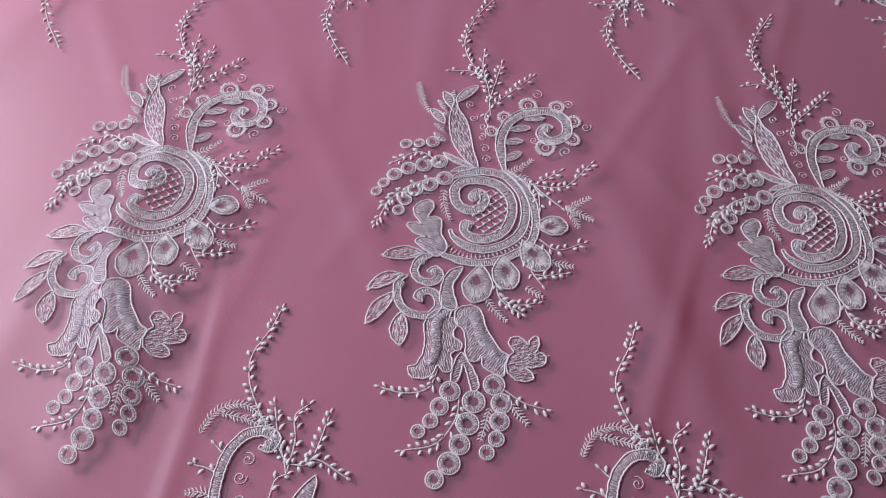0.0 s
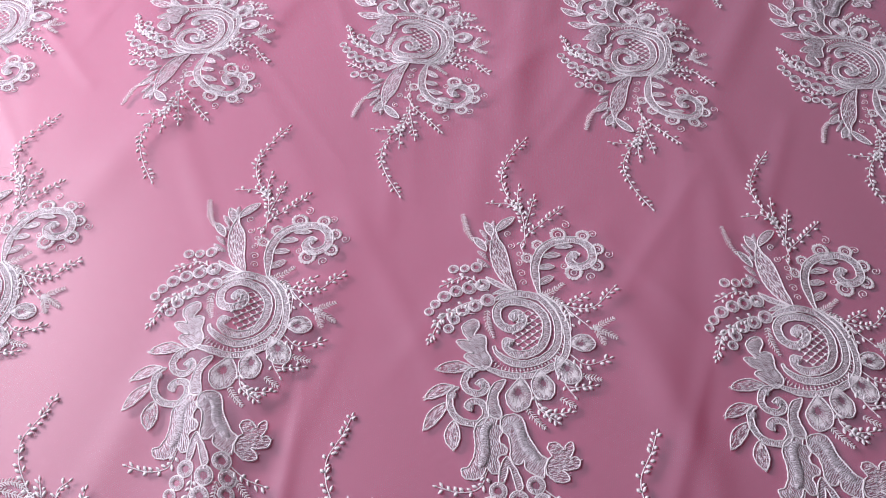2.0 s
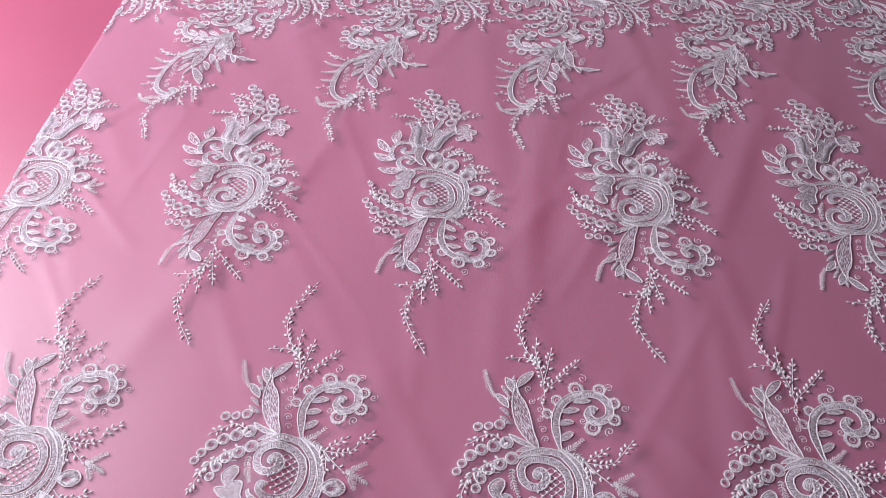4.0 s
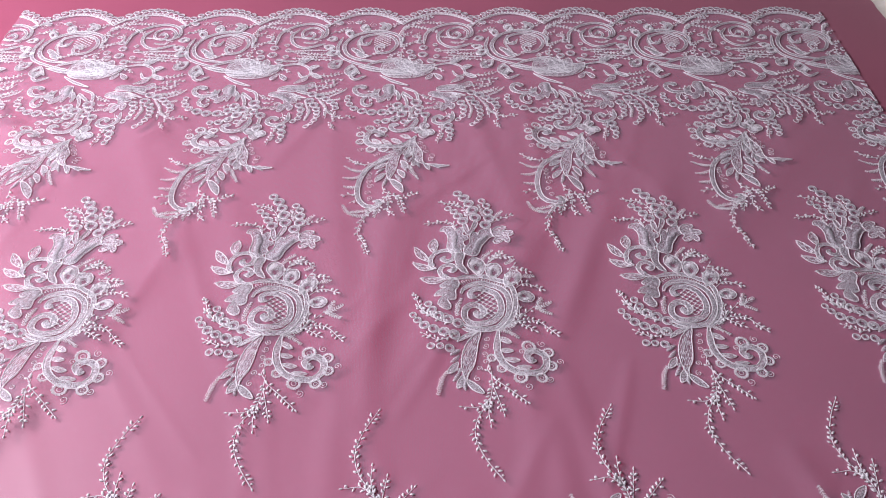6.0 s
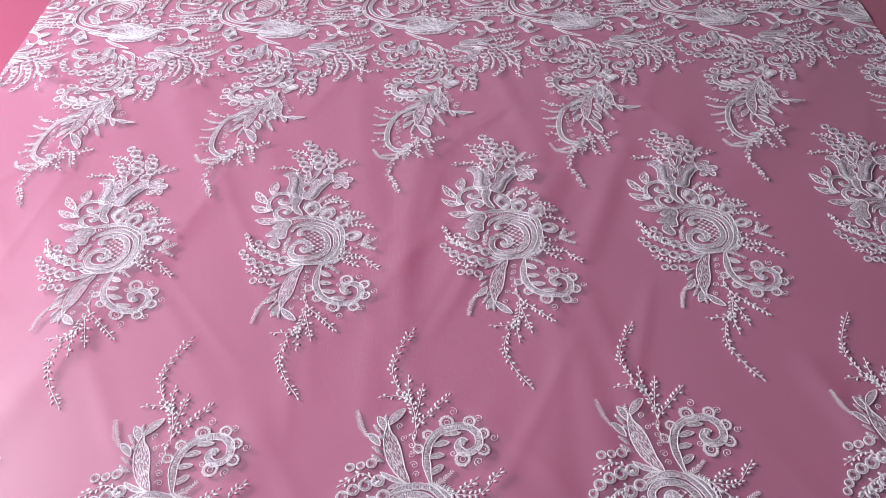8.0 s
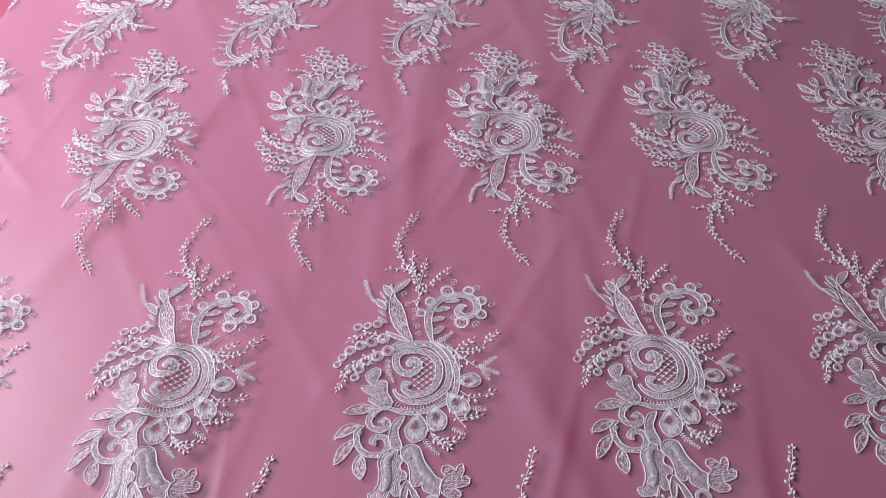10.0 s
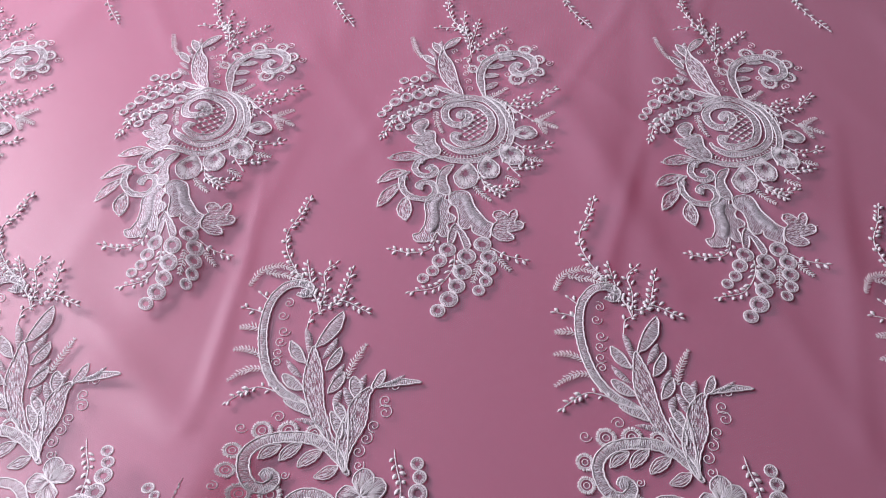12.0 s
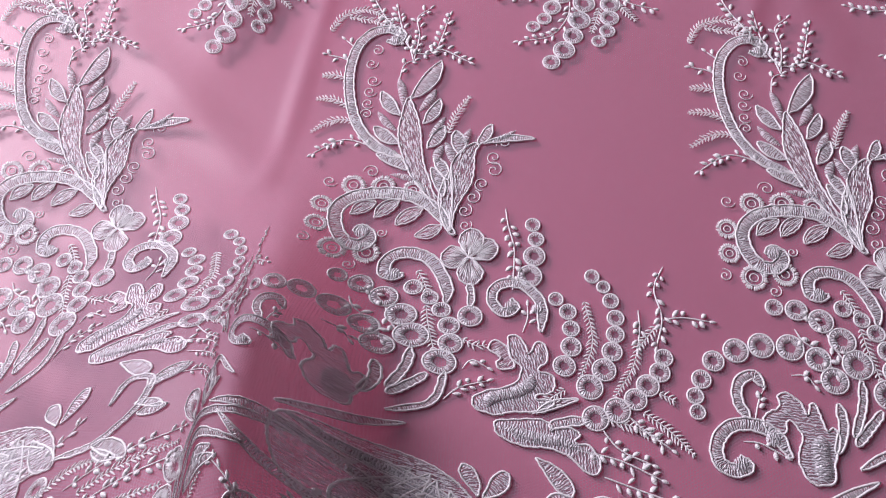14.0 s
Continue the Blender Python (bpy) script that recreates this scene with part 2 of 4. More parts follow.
def lens(base, tip, w, power, peak, steps=11):
    (x0, y0), (x1, y1) = base, tip
    length = math.hypot(x1 - x0, y1 - y0)
    bow = 0.06 * length * (1 if (int(abs(x0) + abs(y1))) % 2 else -1)
    nx, ny = -(y1 - y0) / length, (x1 - x0) / length
    line, halves = [], []
    for i in range(steps):
        t = i / (steps - 1) if power > 0.7 else (1 - math.cos(math.pi * i / (steps - 1))) / 2
        o = bow * math.sin(math.pi * t)
        line.append((x0 + (x1 - x0) * t + nx * o, y0 + (y1 - y0) * t + ny * o))
        q = t ** peak
        halves.append(max(0.12, w / 2 * math.sin(math.pi * q) ** power))
    return line, halves, length


def leaf(M, w, base, tip, style="satin"):
    line, halves, length = lens(base, tip, w, 0.68, 1.05, 13)
    f, edge = padded(line, halves, {"satin": 0.55, "bare": 1.1}.get(style, 0.35))
    ob = part("leaf", f, SATIN if style in ("satin", "bare") else SEED, M)
    if style == "bare":
        return
    outline(edge, ob, 0.58 if style != "open" else 0.42)
    if style == "stitch":
        c, r = Form(), random.Random(int(abs(base[0] * 7 + tip[1] * 5)))
        n, way = normals(line), math.atan2(tip[1] - base[1], tip[0] - base[0])
        for _ in range(int(6 + w * length * 0.09)):
            i = r.randrange(1, len(line) - 2)
            k = r.uniform(-0.75, 0.75) * halves[i]
            c.bud(line[i][0] + n[i][0] * k, line[i][1] + n[i][1] * k, way + r.uniform(-0.35, 0.35), r.uniform(2.2, 4.0), r.uniform(0.6, 0.9), 0.75)
        part("threads", c, CORD, ob)
    elif style == "open":
        c, n = Form(), normals(line)
        for k in (-0.55, 0.0, 0.5):
            c.tube([(p[0] + q[0] * h * k, p[1] + q[1] * h * k) for p, q, h in list(zip(line, n, halves))[2:-2]], 0.26, z=0.55)
        part("threads", c, CORD, ob)


def lobe(M, w, base, tip, style="stitch"):
    line, halves, length = lens(base, tip, w, 0.5, 1.6, 13)
    f, edge = padded(line, halves, 0.9 if style == "satin" else 0.5)
    outline(edge, part("lobe", f, SATIN if style == "satin" else STITCH, M))


def petal(M, w, base, tip, style="slit"):
    """A round petal: threads run out from its base, round a slit at the heart."""
    line, halves, length = lens(base, tip, w, 0.55, 1.35, 15)
    _, edge = padded(line, halves, 0.6)
    heart = 0.42 if style == "slit" else 0.04
    hx, hy = base[0] + (tip[0] - base[0]) * heart, base[1] + (tip[1] - base[1]) * heart
    f, rows, uvs, run, core = Form(), [], [], 0.0, 0.24 if style == "slit" else 0.1
    for i, (x, y) in enumerate(edge + edge[:1]):
        if i:
            run += math.dist((x, y), edge[i - 1])
        jag = core * (1.0 + 0.25 * math.sin(2.7 * i))
        radii = ((jag, 0.1), (0.45, 0.6), (0.75, 0.7), (1.0, 0.1))
        rows.append([(hx + (x - hx) * k, hy + (y - hy) * k, 0.25 + z) for k, z in radii])
        uvs.append([(run * 1.2, k * w / 2) for k, _ in radii])
    f.grid(rows, uvs)
    ob = part("petal", f, STITCH, M)
    outline(edge, ob, 0.55)
    c, r = Form(), random.Random(int(abs(base[0] * 11 + tip[1] * 3)))
    for a, b in zip(edge, edge[1:]):
        for t in ((0.2, 0.7) if style == "slit" else (0.5,)):
            ex, ey = a[0] + (b[0] - a[0]) * t - hx, a[1] + (b[1] - a[1]) * t - hy
            reach, start = math.hypot(ex, ey), r.uniform(core + 0.02, 0.5)
            if reach > 2.5:
                c.bud(hx + ex * start, hy + ey * start, math.atan2(ey, ex), reach * (r.uniform(0.8, 0.97) - start), 0.5, 0.95)
    part("threads", c, CORD, ob)


def inside(x, y, ring):
    hit = False
    for (x0, y0), (x1, y1) in zip(ring, ring[1:] + ring[:1]):
        if (y0 > y) != (y1 > y) and x < x0 + (y - y0) * (x1 - x0) / (y1 - y0):
            hit = not hit
    return hit


def patch(M, style, turn, rise, *pts):
    """A stitched field with a free outline; its threads lie across the given direction, in degrees."""
    ends = list(pts[-2:]) + list(pts) + list(pts[:2])
    loop, _ = smooth_line(ends, 1.4)
    start = min(range(len(loop) // 3), key=lambda i: math.dist(loop[i], pts[0]))
    stop = min(range(2 * len(loop) // 3, len(loop)), key=lambda i: math.dist(loop[i], pts[0]))
    ring = loop[start:stop]
    gap, verts, rims = 1.9, list(ring), [0.0] * len(ring)
    xs, ys = [p[0] for p in ring], [p[1] for p in ring]
    for i in range(int((max(xs) - min(xs)) / gap) + 1):
        for j in range(int((max(ys) - min(ys)) / gap) + 1):
            x, y = min(xs) + gap * (i + 0.5 * (j % 2)), min(ys) + gap * j
            d = min(math.hypot(x - a, y - b) for a, b in ring)
            if d > 0.9 and inside(x, y, ring):
                verts.append((x, y))
                rims.append(d)
    n = len(ring)
    co, _, faces, origin, _, _ = delaunay_2d_cdt([Vector(p) for p in verts], [(i, (i + 1) % n) for i in range(n)], [], 1, 1e-4)
    c, q = math.cos(radians(turn)), math.sin(radians(turn))
    f = Form()
    f.v = [(p.x, p.y, 0.25 + rise * math.sqrt(min(1.0, (rims[o[0]] if o else 0.0) / 2.6))) for p, o in zip(co, origin)]
    for face in faces:
        a, b, e = (co[k] for k in face)
        if (b.x - a.x) * (e.y - a.y) - (b.y - a.y) * (e.x - a.x) < 0:
            face = face[::-1]
        f.f.append(tuple(face))
        f.uv.extend((co[k].x * c + co[k].y * q, co[k].y * c - co[k].x * q) for k in face)
        f.slot.append(0)
    ob = part("stitched_field", f, {"satin": SATIN, "stitch": STITCH, "seed": SEED}[style], M)
    outline(ring, ob)
    if style == "seed":
        t, r = Form(), random.Random(int(abs(pts[0][0] * 7 + pts[2][1] * 5)))
        for x, y in verts[n:]:
            if r.random() < 0.55:
                t.bud(x, y, math.radians(turn) + r.uniform(-0.25, 0.25), r.uniform(2.0, 3.6), r.uniform(0.55, 0.8), 0.3 + rise)
        part("threads", t, CORD, ob)
    return ob


def padding(M, w, *pts):
    """A thick roll of satin stitch on a field."""
    line, _ = smooth_line(pts)
    n = len(line) - 1
    g, _ = padded(line, [w / 2 * min(1.0, 0.35 + 5 * i / n, 0.35 + 5 * (n - i) / n) for i in range(n + 1)], 1.5)
    part("padding", g, SATIN, M)


def chain(M, *rings):
    for x, y, r in rings:
        f, n = Form(), 20
        rows, uvs = [], []
        for i in range(n + 1):
            a = 2 * math.pi * i / n
            wob = 1 + 0.08 * math.sin(5 * a + x)
            c, s = math.cos(a), math.sin(a)
            radii = ((1.0, 0.1), (0.88, 0.75), (0.68, 0.95), (0.5, 0.6), (0.4 * wob, 0.05))
            rows.append([(x + c * r * k, y + s * r * k, 0.2 + z * min(0.9, 0.18 * r)) for k, z in radii])
            uvs.append([(a * r * 0.8, k * r) for k, _ in radii])
        f.grid(rows, uvs)
        f.tube([(x + math.cos(a) * r, y + math.sin(a) * r) for a in (2 * math.pi * i / n for i in range(n))], 0.55, closed=True, z=0.5, slot=1)
        part("ring", f, (SATIN, CORD), M)


def scallops(M, *rings):
    """Loops of short stitches set side by side round the head of a scroll, each with small rings inside."""
    for x, y, r in rings:
        f, n = Form(), max(20, int(r * 5.5))
        g = random.Random(int(abs(x * 5 + y * 3)))
        for i in range(n):
            a = 2 * math.pi * i / n + g.uniform(-0.05, 0.05)
            k = r * g.uniform(0.64, 0.7)
            f.bud(x + math.cos(a) * k, y + math.sin(a) * k, a, r * g.uniform(0.36, 0.46), 1.15, 0.55)
        f.tube([(x + math.cos(a) * r * 0.66, y + math.sin(a) * r * 0.66) for a in (2 * math.pi * i / 20 for i in range(20))], 0.36, closed=True, z=0.5)
        f.tube([(x + math.cos(a) * r * 0.33, y + math.sin(a) * r * 0.33) for a in (2 * math.pi * i / 14 for i in range(14))], 0.3, closed=True, z=0.3)
        part("loop", f, CORD, M)


def curls(M, *spots):
    for x, y, r in spots:
        f, r = Form(), r * 1.2
        turn = (x * 7 + y * 3) % 6.28
        f.tube([(x + math.cos(turn + a) * r * (0.12 + 0.88 * a / 9), y + math.sin(turn + a) * r * (0.12 + 0.88 * a / 9)) for a in (9 * i / 22 for i in range(23))], 0.33, z=0.3)
        part("curl", f, CORD, M)


def sprig(M, *pts):
    """A thin stem with small padded buds to both sides."""
    f = Form()
    line, length = smooth_line(pts, 2.2)
    f.tube(line, 0.46, z=0.35)
    n, r = normals(line), random.Random(int(abs(pts[0][0] * 31 + pts[-1][1] * 17)))
    gap = 0.0
    for i in range(1, len(line) - 1):
        gap += 2.2
        if gap < 3.0:
            continue
        gap = 0.0
        side = 1 if i % 4 < 2 else -1
        along = math.atan2(line[i + 1][1] - line[i][1], line[i + 1][0] - line[i][0])
        for s in ((side, -side) if r.random() < 0.55 else (side,)):
            a = along + s * r.uniform(0.55, 1.0)
            off = r.uniform(0.3, 1.6)
            x, y = line[i][0] + math.cos(a) * off, line[i][1] + math.sin(a) * off
            f.bud(x, y, a, r.uniform(2.8, 4.8), r.uniform(1.9, 2.9), r.uniform(0.35, 0.7))
    a = math.atan2(line[-1][1] - line[-2][1], line[-1][0] - line[-2][0])
    f.bud(line[-1][0], line[-1][1], a, 3.8, 1.8)
    part("sprig", f, CORD, M)


def fern(M, *pts):
    """A feathery frond of short slanting stitches."""
    f = Form()
    line, length = smooth_line(pts, 2.0)
    f.tube(line, 0.36, z=0.3)
    r = random.Random(int(abs(pts[0][0] * 13 + pts[-1][1] * 29)))
    for i in range(len(line) - 1):
        along = math.atan2(line[i + 1][1] - line[i][1], line[i + 1][0] - line[i][0])
        size = 0.55 + 0.45 * math.sin(math.pi * min(1, 0.15 + i / len(line)))
        for s in (-1, 1):
            f.bud(line[i][0], line[i][1], along + s * r.uniform(0.7, 1.0), r.uniform(3.0, 4.4) * size, r.uniform(0.85, 1.15), r.uniform(0.35, 0.6))
    part("frond", f, CORD, M)


def ladder(M, w, *pts):
    """Open bars of thread that span the gap between two scrolls, with a knot on each."""
    f = Form()
    line, length = smooth_line(pts, 2.6)
    for i, (p, n) in enumerate(zip(line, normals(line))):
        lean = 0.9 if i % 2 else -0.9
        f.tube([(p[0] - n[0] * w / 2 - n[1] * lean, p[1] - n[1] * w / 2 + n[0] * lean), p, (p[0] + n[0] * w / 2, p[1] + n[1] * w / 2)], 0.3, z=0.35)
        f.bud(p[0] - 0.8, p[1], 0.0, 1.6, 1.4, 0.4)
    tagged(part("openwork", f, CORD, M), kind="stuff")


def lattice(M, w, centre):
    """Diamond openwork with a knot at each crossing, inside a spiral."""
    f, cx, cy = Form(), *centre
    rx, ry, gap = w / 2 * 0.95, w / 2 * 1.45, 4.4
    for turn in (0.7, -0.7):
        c, s = math.cos(turn), math.sin(turn)
        for k in range(-5, 6):
            line = []
            for j in range(-14, 15):
                x, y = c * j * 1.6 - s * k * gap, s * j * 1.6 + c * k * gap
                if (x / rx) ** 2 + (y / ry) ** 2 < 1:
                    line.append((cx + x, cy + y))
            if len(line) > 2:
                f.tube(line, 0.35, z=0.3)
    a, b = math.cos(0.7) * gap, math.sin(0.7) * gap
    step = gap / math.sin(1.4)
    for i in range(-6, 7):
        for j in range(-6, 7):
            x, y = (i + j) * step * math.cos(0.7), (i - j) * step * math.sin(0.7)
            if (x / rx) ** 2 + (y / ry) ** 2 < 0.9:
                f.bud(cx + x - 1.3, cy + y, 0.0, 2.6, 2.4, 0.5)
    tagged(part("openwork", f, CORD, M), kind="stuff")


# ---- how the lace lies: metres ----
PITCH, LEFT, RIGHT, HEM = 0.2, -0.33, 0.818, 0.706


def bump_line(x, y, x0, y0, x1, y1, high, wide):
    """A soft crease from one place to another."""
    dx, dy = x1 - x0, y1 - y0
    t = np.clip(((x - x0) * dx + (y - y0) * dy) / (dx * dx + dy * dy), 0, 1)
    d2 = (x - x0 - t * dx) ** 2 + (y - y0 - t * dy) ** 2
    return high * np.exp(-d2 / wide ** 2) * (0.35 + 0.65 * np.sin(np.pi * np.clip(0.1 + 0.8 * t, 0, 1)))


def ease(t):
    t = np.clip(t, 0, 1)
    return t * t * (3 - 2 * t)


def relief(x, y):
    """Height of the lace above its flat lie, worked out in full."""
    z = 0.0003 * (np.sin(9 * x + 5 * y + 1) + np.sin(-7 * x + 13 * y) + np.sin(21 * x - 4 * y + 2))
    for line in CREASES:
        z = z + bump_line(x, y, *line)
    z = z + 0.004 * np.exp(-((x + 0.005) / 0.028) ** 2 - ((y + 0.20) / 0.09) ** 2)
    ridge = FOLD_X + FOLD_LEAN * (y + 0.5)
    d = x - ridge
    side = np.where(d < 0, np.exp(-(d / FOLD_LEFT) ** 2), np.exp(-(d / FOLD_RIGHT) ** 2))
    z = z + FOLD_HIGH * ease((FOLD_START - y) / 0.19) * side
    return z


CREASES = [(-0.006, -0.09, -0.008, -0.145, 0.0035, 0.01), (-0.008, -0.145, -0.019, -0.18, 0.0045, 0.011), (-0.019, -0.17, -0.013, -0.235, 0.005, 0.011),
           (-0.013, -0.23, 0.008, -0.285, 0.005, 0.011), (-0.06, -0.31, 0.03, -0.40, 0.005, 0.012), (0.05, -0.19, 0.05, -0.29, 0.0012, 0.004), (0.05, -0.27, 0.036, -0.40, 0.0025, 0.006),
           (0.25, 0.10, 0.30, 0.30, 0.003, 0.02), (0.12, 0.05, 0.02, 0.35, 0.003, 0.02), (0.28, -0.02, 0.27, -0.25, 0.0012, 0.03),
           (-0.1, 0.0, -0.2, 0.3, 0.004, 0.03), (0.28, 0.33, 0.33, 0.38, 0.0015, 0.006)]
for n in range(64):
    r = random.Random(n + 5)
    cx, cy, turn, reach = r.uniform(-0.3, 0.8), r.uniform(-0.35, 0.5), r.uniform(-0.75, 0.75), r.uniform(0.06, 0.14)
    CREASES.append((cx - math.sin(turn) * reach, cy - math.cos(turn) * reach, cx + math.sin(turn) * reach, cy + math.cos(turn) * reach,
                    r.uniform(0.0007, 0.0021), r.uniform(0.005, 0.012)))
for n in range(26):
    r = random.Random(n + 300)
    cx, cy, reach = r.uniform(-0.25, 0.75), r.uniform(-0.3, 0.45), r.uniform(0.08, 0.2)
    turn = 1.1 * (cx - 0.25) * (1 if cy < 0.15 else -1) + r.uniform(-0.35, 0.35)
    CREASES.append((cx - math.sin(turn) * reach, cy + math.cos(turn) * reach, cx + math.sin(turn) * reach, cy - math.cos(turn) * reach,
                    r.uniform(0.002, 0.004), r.uniform(0.012, 0.022)))
FOLD_X, FOLD_LEAN, FOLD_HIGH, FOLD_START, FOLD_LEFT, FOLD_RIGHT = 0.053, -0.08, 0.078, -0.365, 0.1, 0.028
STEP, GX0, GY0, GNX, GNY = 0.002, -0.5, -0.9, 780, 900
FIELD = relief(*np.meshgrid(GX0 + STEP * np.arange(GNX), GY0 + STEP * np.arange(GNY), indexing="ij"))


def drape(x, y):
    """The same height, read off a fine grid."""
    u = np.clip((x - GX0) / STEP, 0, GNX - 1.001)
    v = np.clip((y - GY0) / STEP, 0, GNY - 1.001)
    i, j = u.astype(int), v.astype(int)
    p, q = u - i, v - j
    return (FIELD[i, j] * (1 - p) + FIELD[i + 1, j] * p) * (1 - q) + (FIELD[i, j + 1] * (1 - p) + FIELD[i + 1, j + 1] * p) * q


def settle(x, y):
    """Where a spot of the lace comes to lie: drawn a little askew at the far border, and gathered into the fold at the near one."""
    far = np.maximum(y - 0.217, 0)
    near = ease((-0.24 - y) / 0.12) * ease((0.06 - x) / 0.06) * 0.018 + ease((-0.37 - y) / 0.09) * ease((0.06 - x) / 0.06) * 0.015
    pull = ease((-0.42 - y) / 0.08) * np.exp(-((x - 0.085) / 0.03) ** 2) * 0.012
    lift = ease((-0.44 - y) / 0.2) * np.exp(-((x - 0.03) / 0.11) ** 2) * 0.06
    return x + 0.05 * far + near - pull, y - 0.032 * far + lift


def scallop(x):
    """Depth of the hem's scallops at x."""
    return HEM + 0.03 * np.abs(np.sin(np.pi * (x - 0.006) / (PITCH / 2))) ** 0.8


# ---- setting ----


def slab(name, size, at, mat, label, bevel=0.004, kind="structure", category=""):
    bm = bmesh.new()
    bmesh.ops.create_cube(bm, size=1.0)
    bmesh.ops.scale(bm, vec=size, verts=bm.verts)
    if bevel:
        bmesh.ops.bevel(bm, geom=bm.edges, offset=bevel, segments=2, affect="EDGES")
    me = bpy.data.meshes.new(name)
    bm.to_mesh(me)
    bm.free()
    me.materials.append(mat)
    ob = new(name, me)
    ob.matrix_world = pose(*at)
    return tagged(ob, label, category, kind=kind)


FZ, CZ = -0.75, 1.85
slab("floor", (4.4, 4.6, 0.1), (0.4, 0.0, FZ - 0.05), FLOOR, "dark floor below the table", 0)
slab("ceiling", (4.4, 4.6, 0.1), (0.4, 0.0, CZ + 0.05), WALL, "plain grey ceiling", 0)
slab("wall_north", (4.4, 0.1, CZ - FZ), (0.4, 2.3, (CZ + FZ) / 2), WALL, "plain grey wall", 0)
slab("wall_south", (4.4, 0.1, CZ - FZ), (0.4, -2.3, (CZ + FZ) / 2), WALL, "plain grey wall", 0)
slab("wall_east", (0.1, 4.5, CZ - FZ), (2.55, 0, (CZ + FZ) / 2), FLOOR, "plain dark wall", 0)
low, high = WZ - WH / 2, WZ + WH / 2
slab("wall_west", (0.1, 4.5, low - FZ), (WX - 0.05, 0, (low + FZ) / 2), WALL, "plain grey wall under the window", 0)
slab("wall_west", (0.1, 4.5, CZ - high), (WX - 0.05, 0, (CZ + high) / 2), WALL, "plain grey wall over the window", 0)
for y0, y1 in ((-2.25, WY - WW / 2), (WY + WW / 2, 2.25)):
    slab("wall_west", (0.1, y1 - y0, WH), (WX - 0.05, (y0 + y1) / 2, WZ), WALL, "plain grey wall beside the window", 0)


def table():
    top = slab("work_table", (2.1, 2.6, 0.03), (-0.075, 0.1, -0.0192), BOARD, "cream white work table under a pink cloth", 0.008, "", "table")
    for x in (-0.95, 0.95):
        for y in (-1.2, 1.2):
            leg = slab("leg", (0.06, 0.06, 0.71), (x, y, -0.37), BOARD, "", 0.004, "", "")
            leg.parent = top
    return top


table()


def cloth(name, x0, x1, y0, y1, nx, ny, height, mat, label, category, edge=None):
    """A sheet of cloth; edge bends its far and near rims."""
    xs = np.linspace(x0, x1, nx)
    ts = np.linspace(-1, 1, ny)
    X = np.repeat(xs[:, None], ny, 1)
    T = np.repeat(ts[None, :], nx, 0)
    Y = T * (edge(X) if edge else 1.0) if edge else y0 + (T + 1) / 2 * (y1 - y0)
    U, V = X, Y
    if edge:
        X, Y = settle(X, Y)
    Z = height(X, Y)
    me = bpy.data.meshes.new(name)
    idx = np.arange(nx * ny).reshape(nx, ny)
    faces = np.stack([idx[:-1, :-1], idx[1:, :-1], idx[1:, 1:], idx[:-1, 1:]], -1).reshape(-1, 4)
    me.from_pydata(np.stack([X, Y, Z], -1).reshape(-1, 3).tolist(), [], faces.tolist())
    layer = me.uv_layers.new(name="UVMap")
    loops = np.empty(len(me.loops), dtype=np.int32)
    me.loops.foreach_get("vertex_index", loops)
    flat = np.stack([U, V], -1).reshape(-1, 2)
    layer.data.foreach_set("uv", flat[loops].astype(np.float32).ravel())
    me.polygons.foreach_set("use_smooth", [True] * len(me.polygons))
    me.materials.append(mat)
    return tagged(new(name, me), label, category)


def lining_height(x, y):
    z = -0.0017 + 0.0002 * (np.sin(11 * x + 3 * y) + np.sin(-6 * x + 9 * y + 1))
    return np.maximum(z, -0.003)


lining = cloth("pink_lining_cloth", -1.05, 0.945, -1.1, 1.3, 160, 180, lining_height, LINING, "smooth pink lining cloth spread over the table", "cloth")
lace = cloth("lace_net", LEFT, RIGHT, -1, 1, 420, 560, lambda x, y: drape(x, y), TULLE_NET, "sheer pale tulle net with scalloped hems, lying on pink cloth", "lace fabric", scallop)



def rim_height(x, y):
    """A crumpled roll along the rim of the table."""
    d = (x - 0.968 - 0.006 * np.sin(19 * y)) / 0.022
    return -0.002 + 0.012 * np.exp(-d ** 2) * (1 + 0.35 * np.sin(47 * y + 30 * x) + 0.25 * np.sin(91 * y - 60 * x))


cloth("cream_cloth", 0.935, 0.982, -1.1, 1.3, 24, 400, rim_height, CREAM, "crumpled cream cloth strip along the edge of the table", "cloth")

# ---- motifs ----
A = tagged(new("lace_motif"), "white embroidered scroll and leaf motif on tulle", "embroidery", "oval motifs in rows")
B = tagged(new("border_motif"), "white embroidered border motif of scrolls, leaves and ring chains", "embroidery", "border motifs along the hem")

band(A, 4.4, (10.1, -117.9), (21.6, -128.8), (28.8, -145.3), (29.5, -161.6), (25.5, -172.6), (13.8, -181.3), (-1.1, -186.5), (-15.5, -185.6), (-29.2, -180.8))
band(A, 5.1, (-22.7, -126.8), (-14.1, -121.8), (-1.7, -120.1), (10.9, -123.1), (20.7, -135.3), (23.6, -149.8), (21, -163), (13, -171.9), (0.3, -177.2), (-11.6, -175.6), (-19.4, -169.8), (-22, -164.4))
band(A, 5.7, (-7.9, -142.9), (-10.8, -139.3), (-6.4, -135.6), (-1.7, -139.9), (-4.2, -147.6), (-11.8, -149.8), (-19, -144.5), (-20.2, -134), (-13.8, -127.9), (-3.2, -127.2), (7.5, -130.7), (14.4, -140), (15, -152.5), (10.1, -163.8), (0.7, -169.6), (-8.1, -169.5), (-13.8, -164.7), (-13.4, -159), (-7.9, -159.4))
lattice(A, 24.3, (2.1, -150.5))
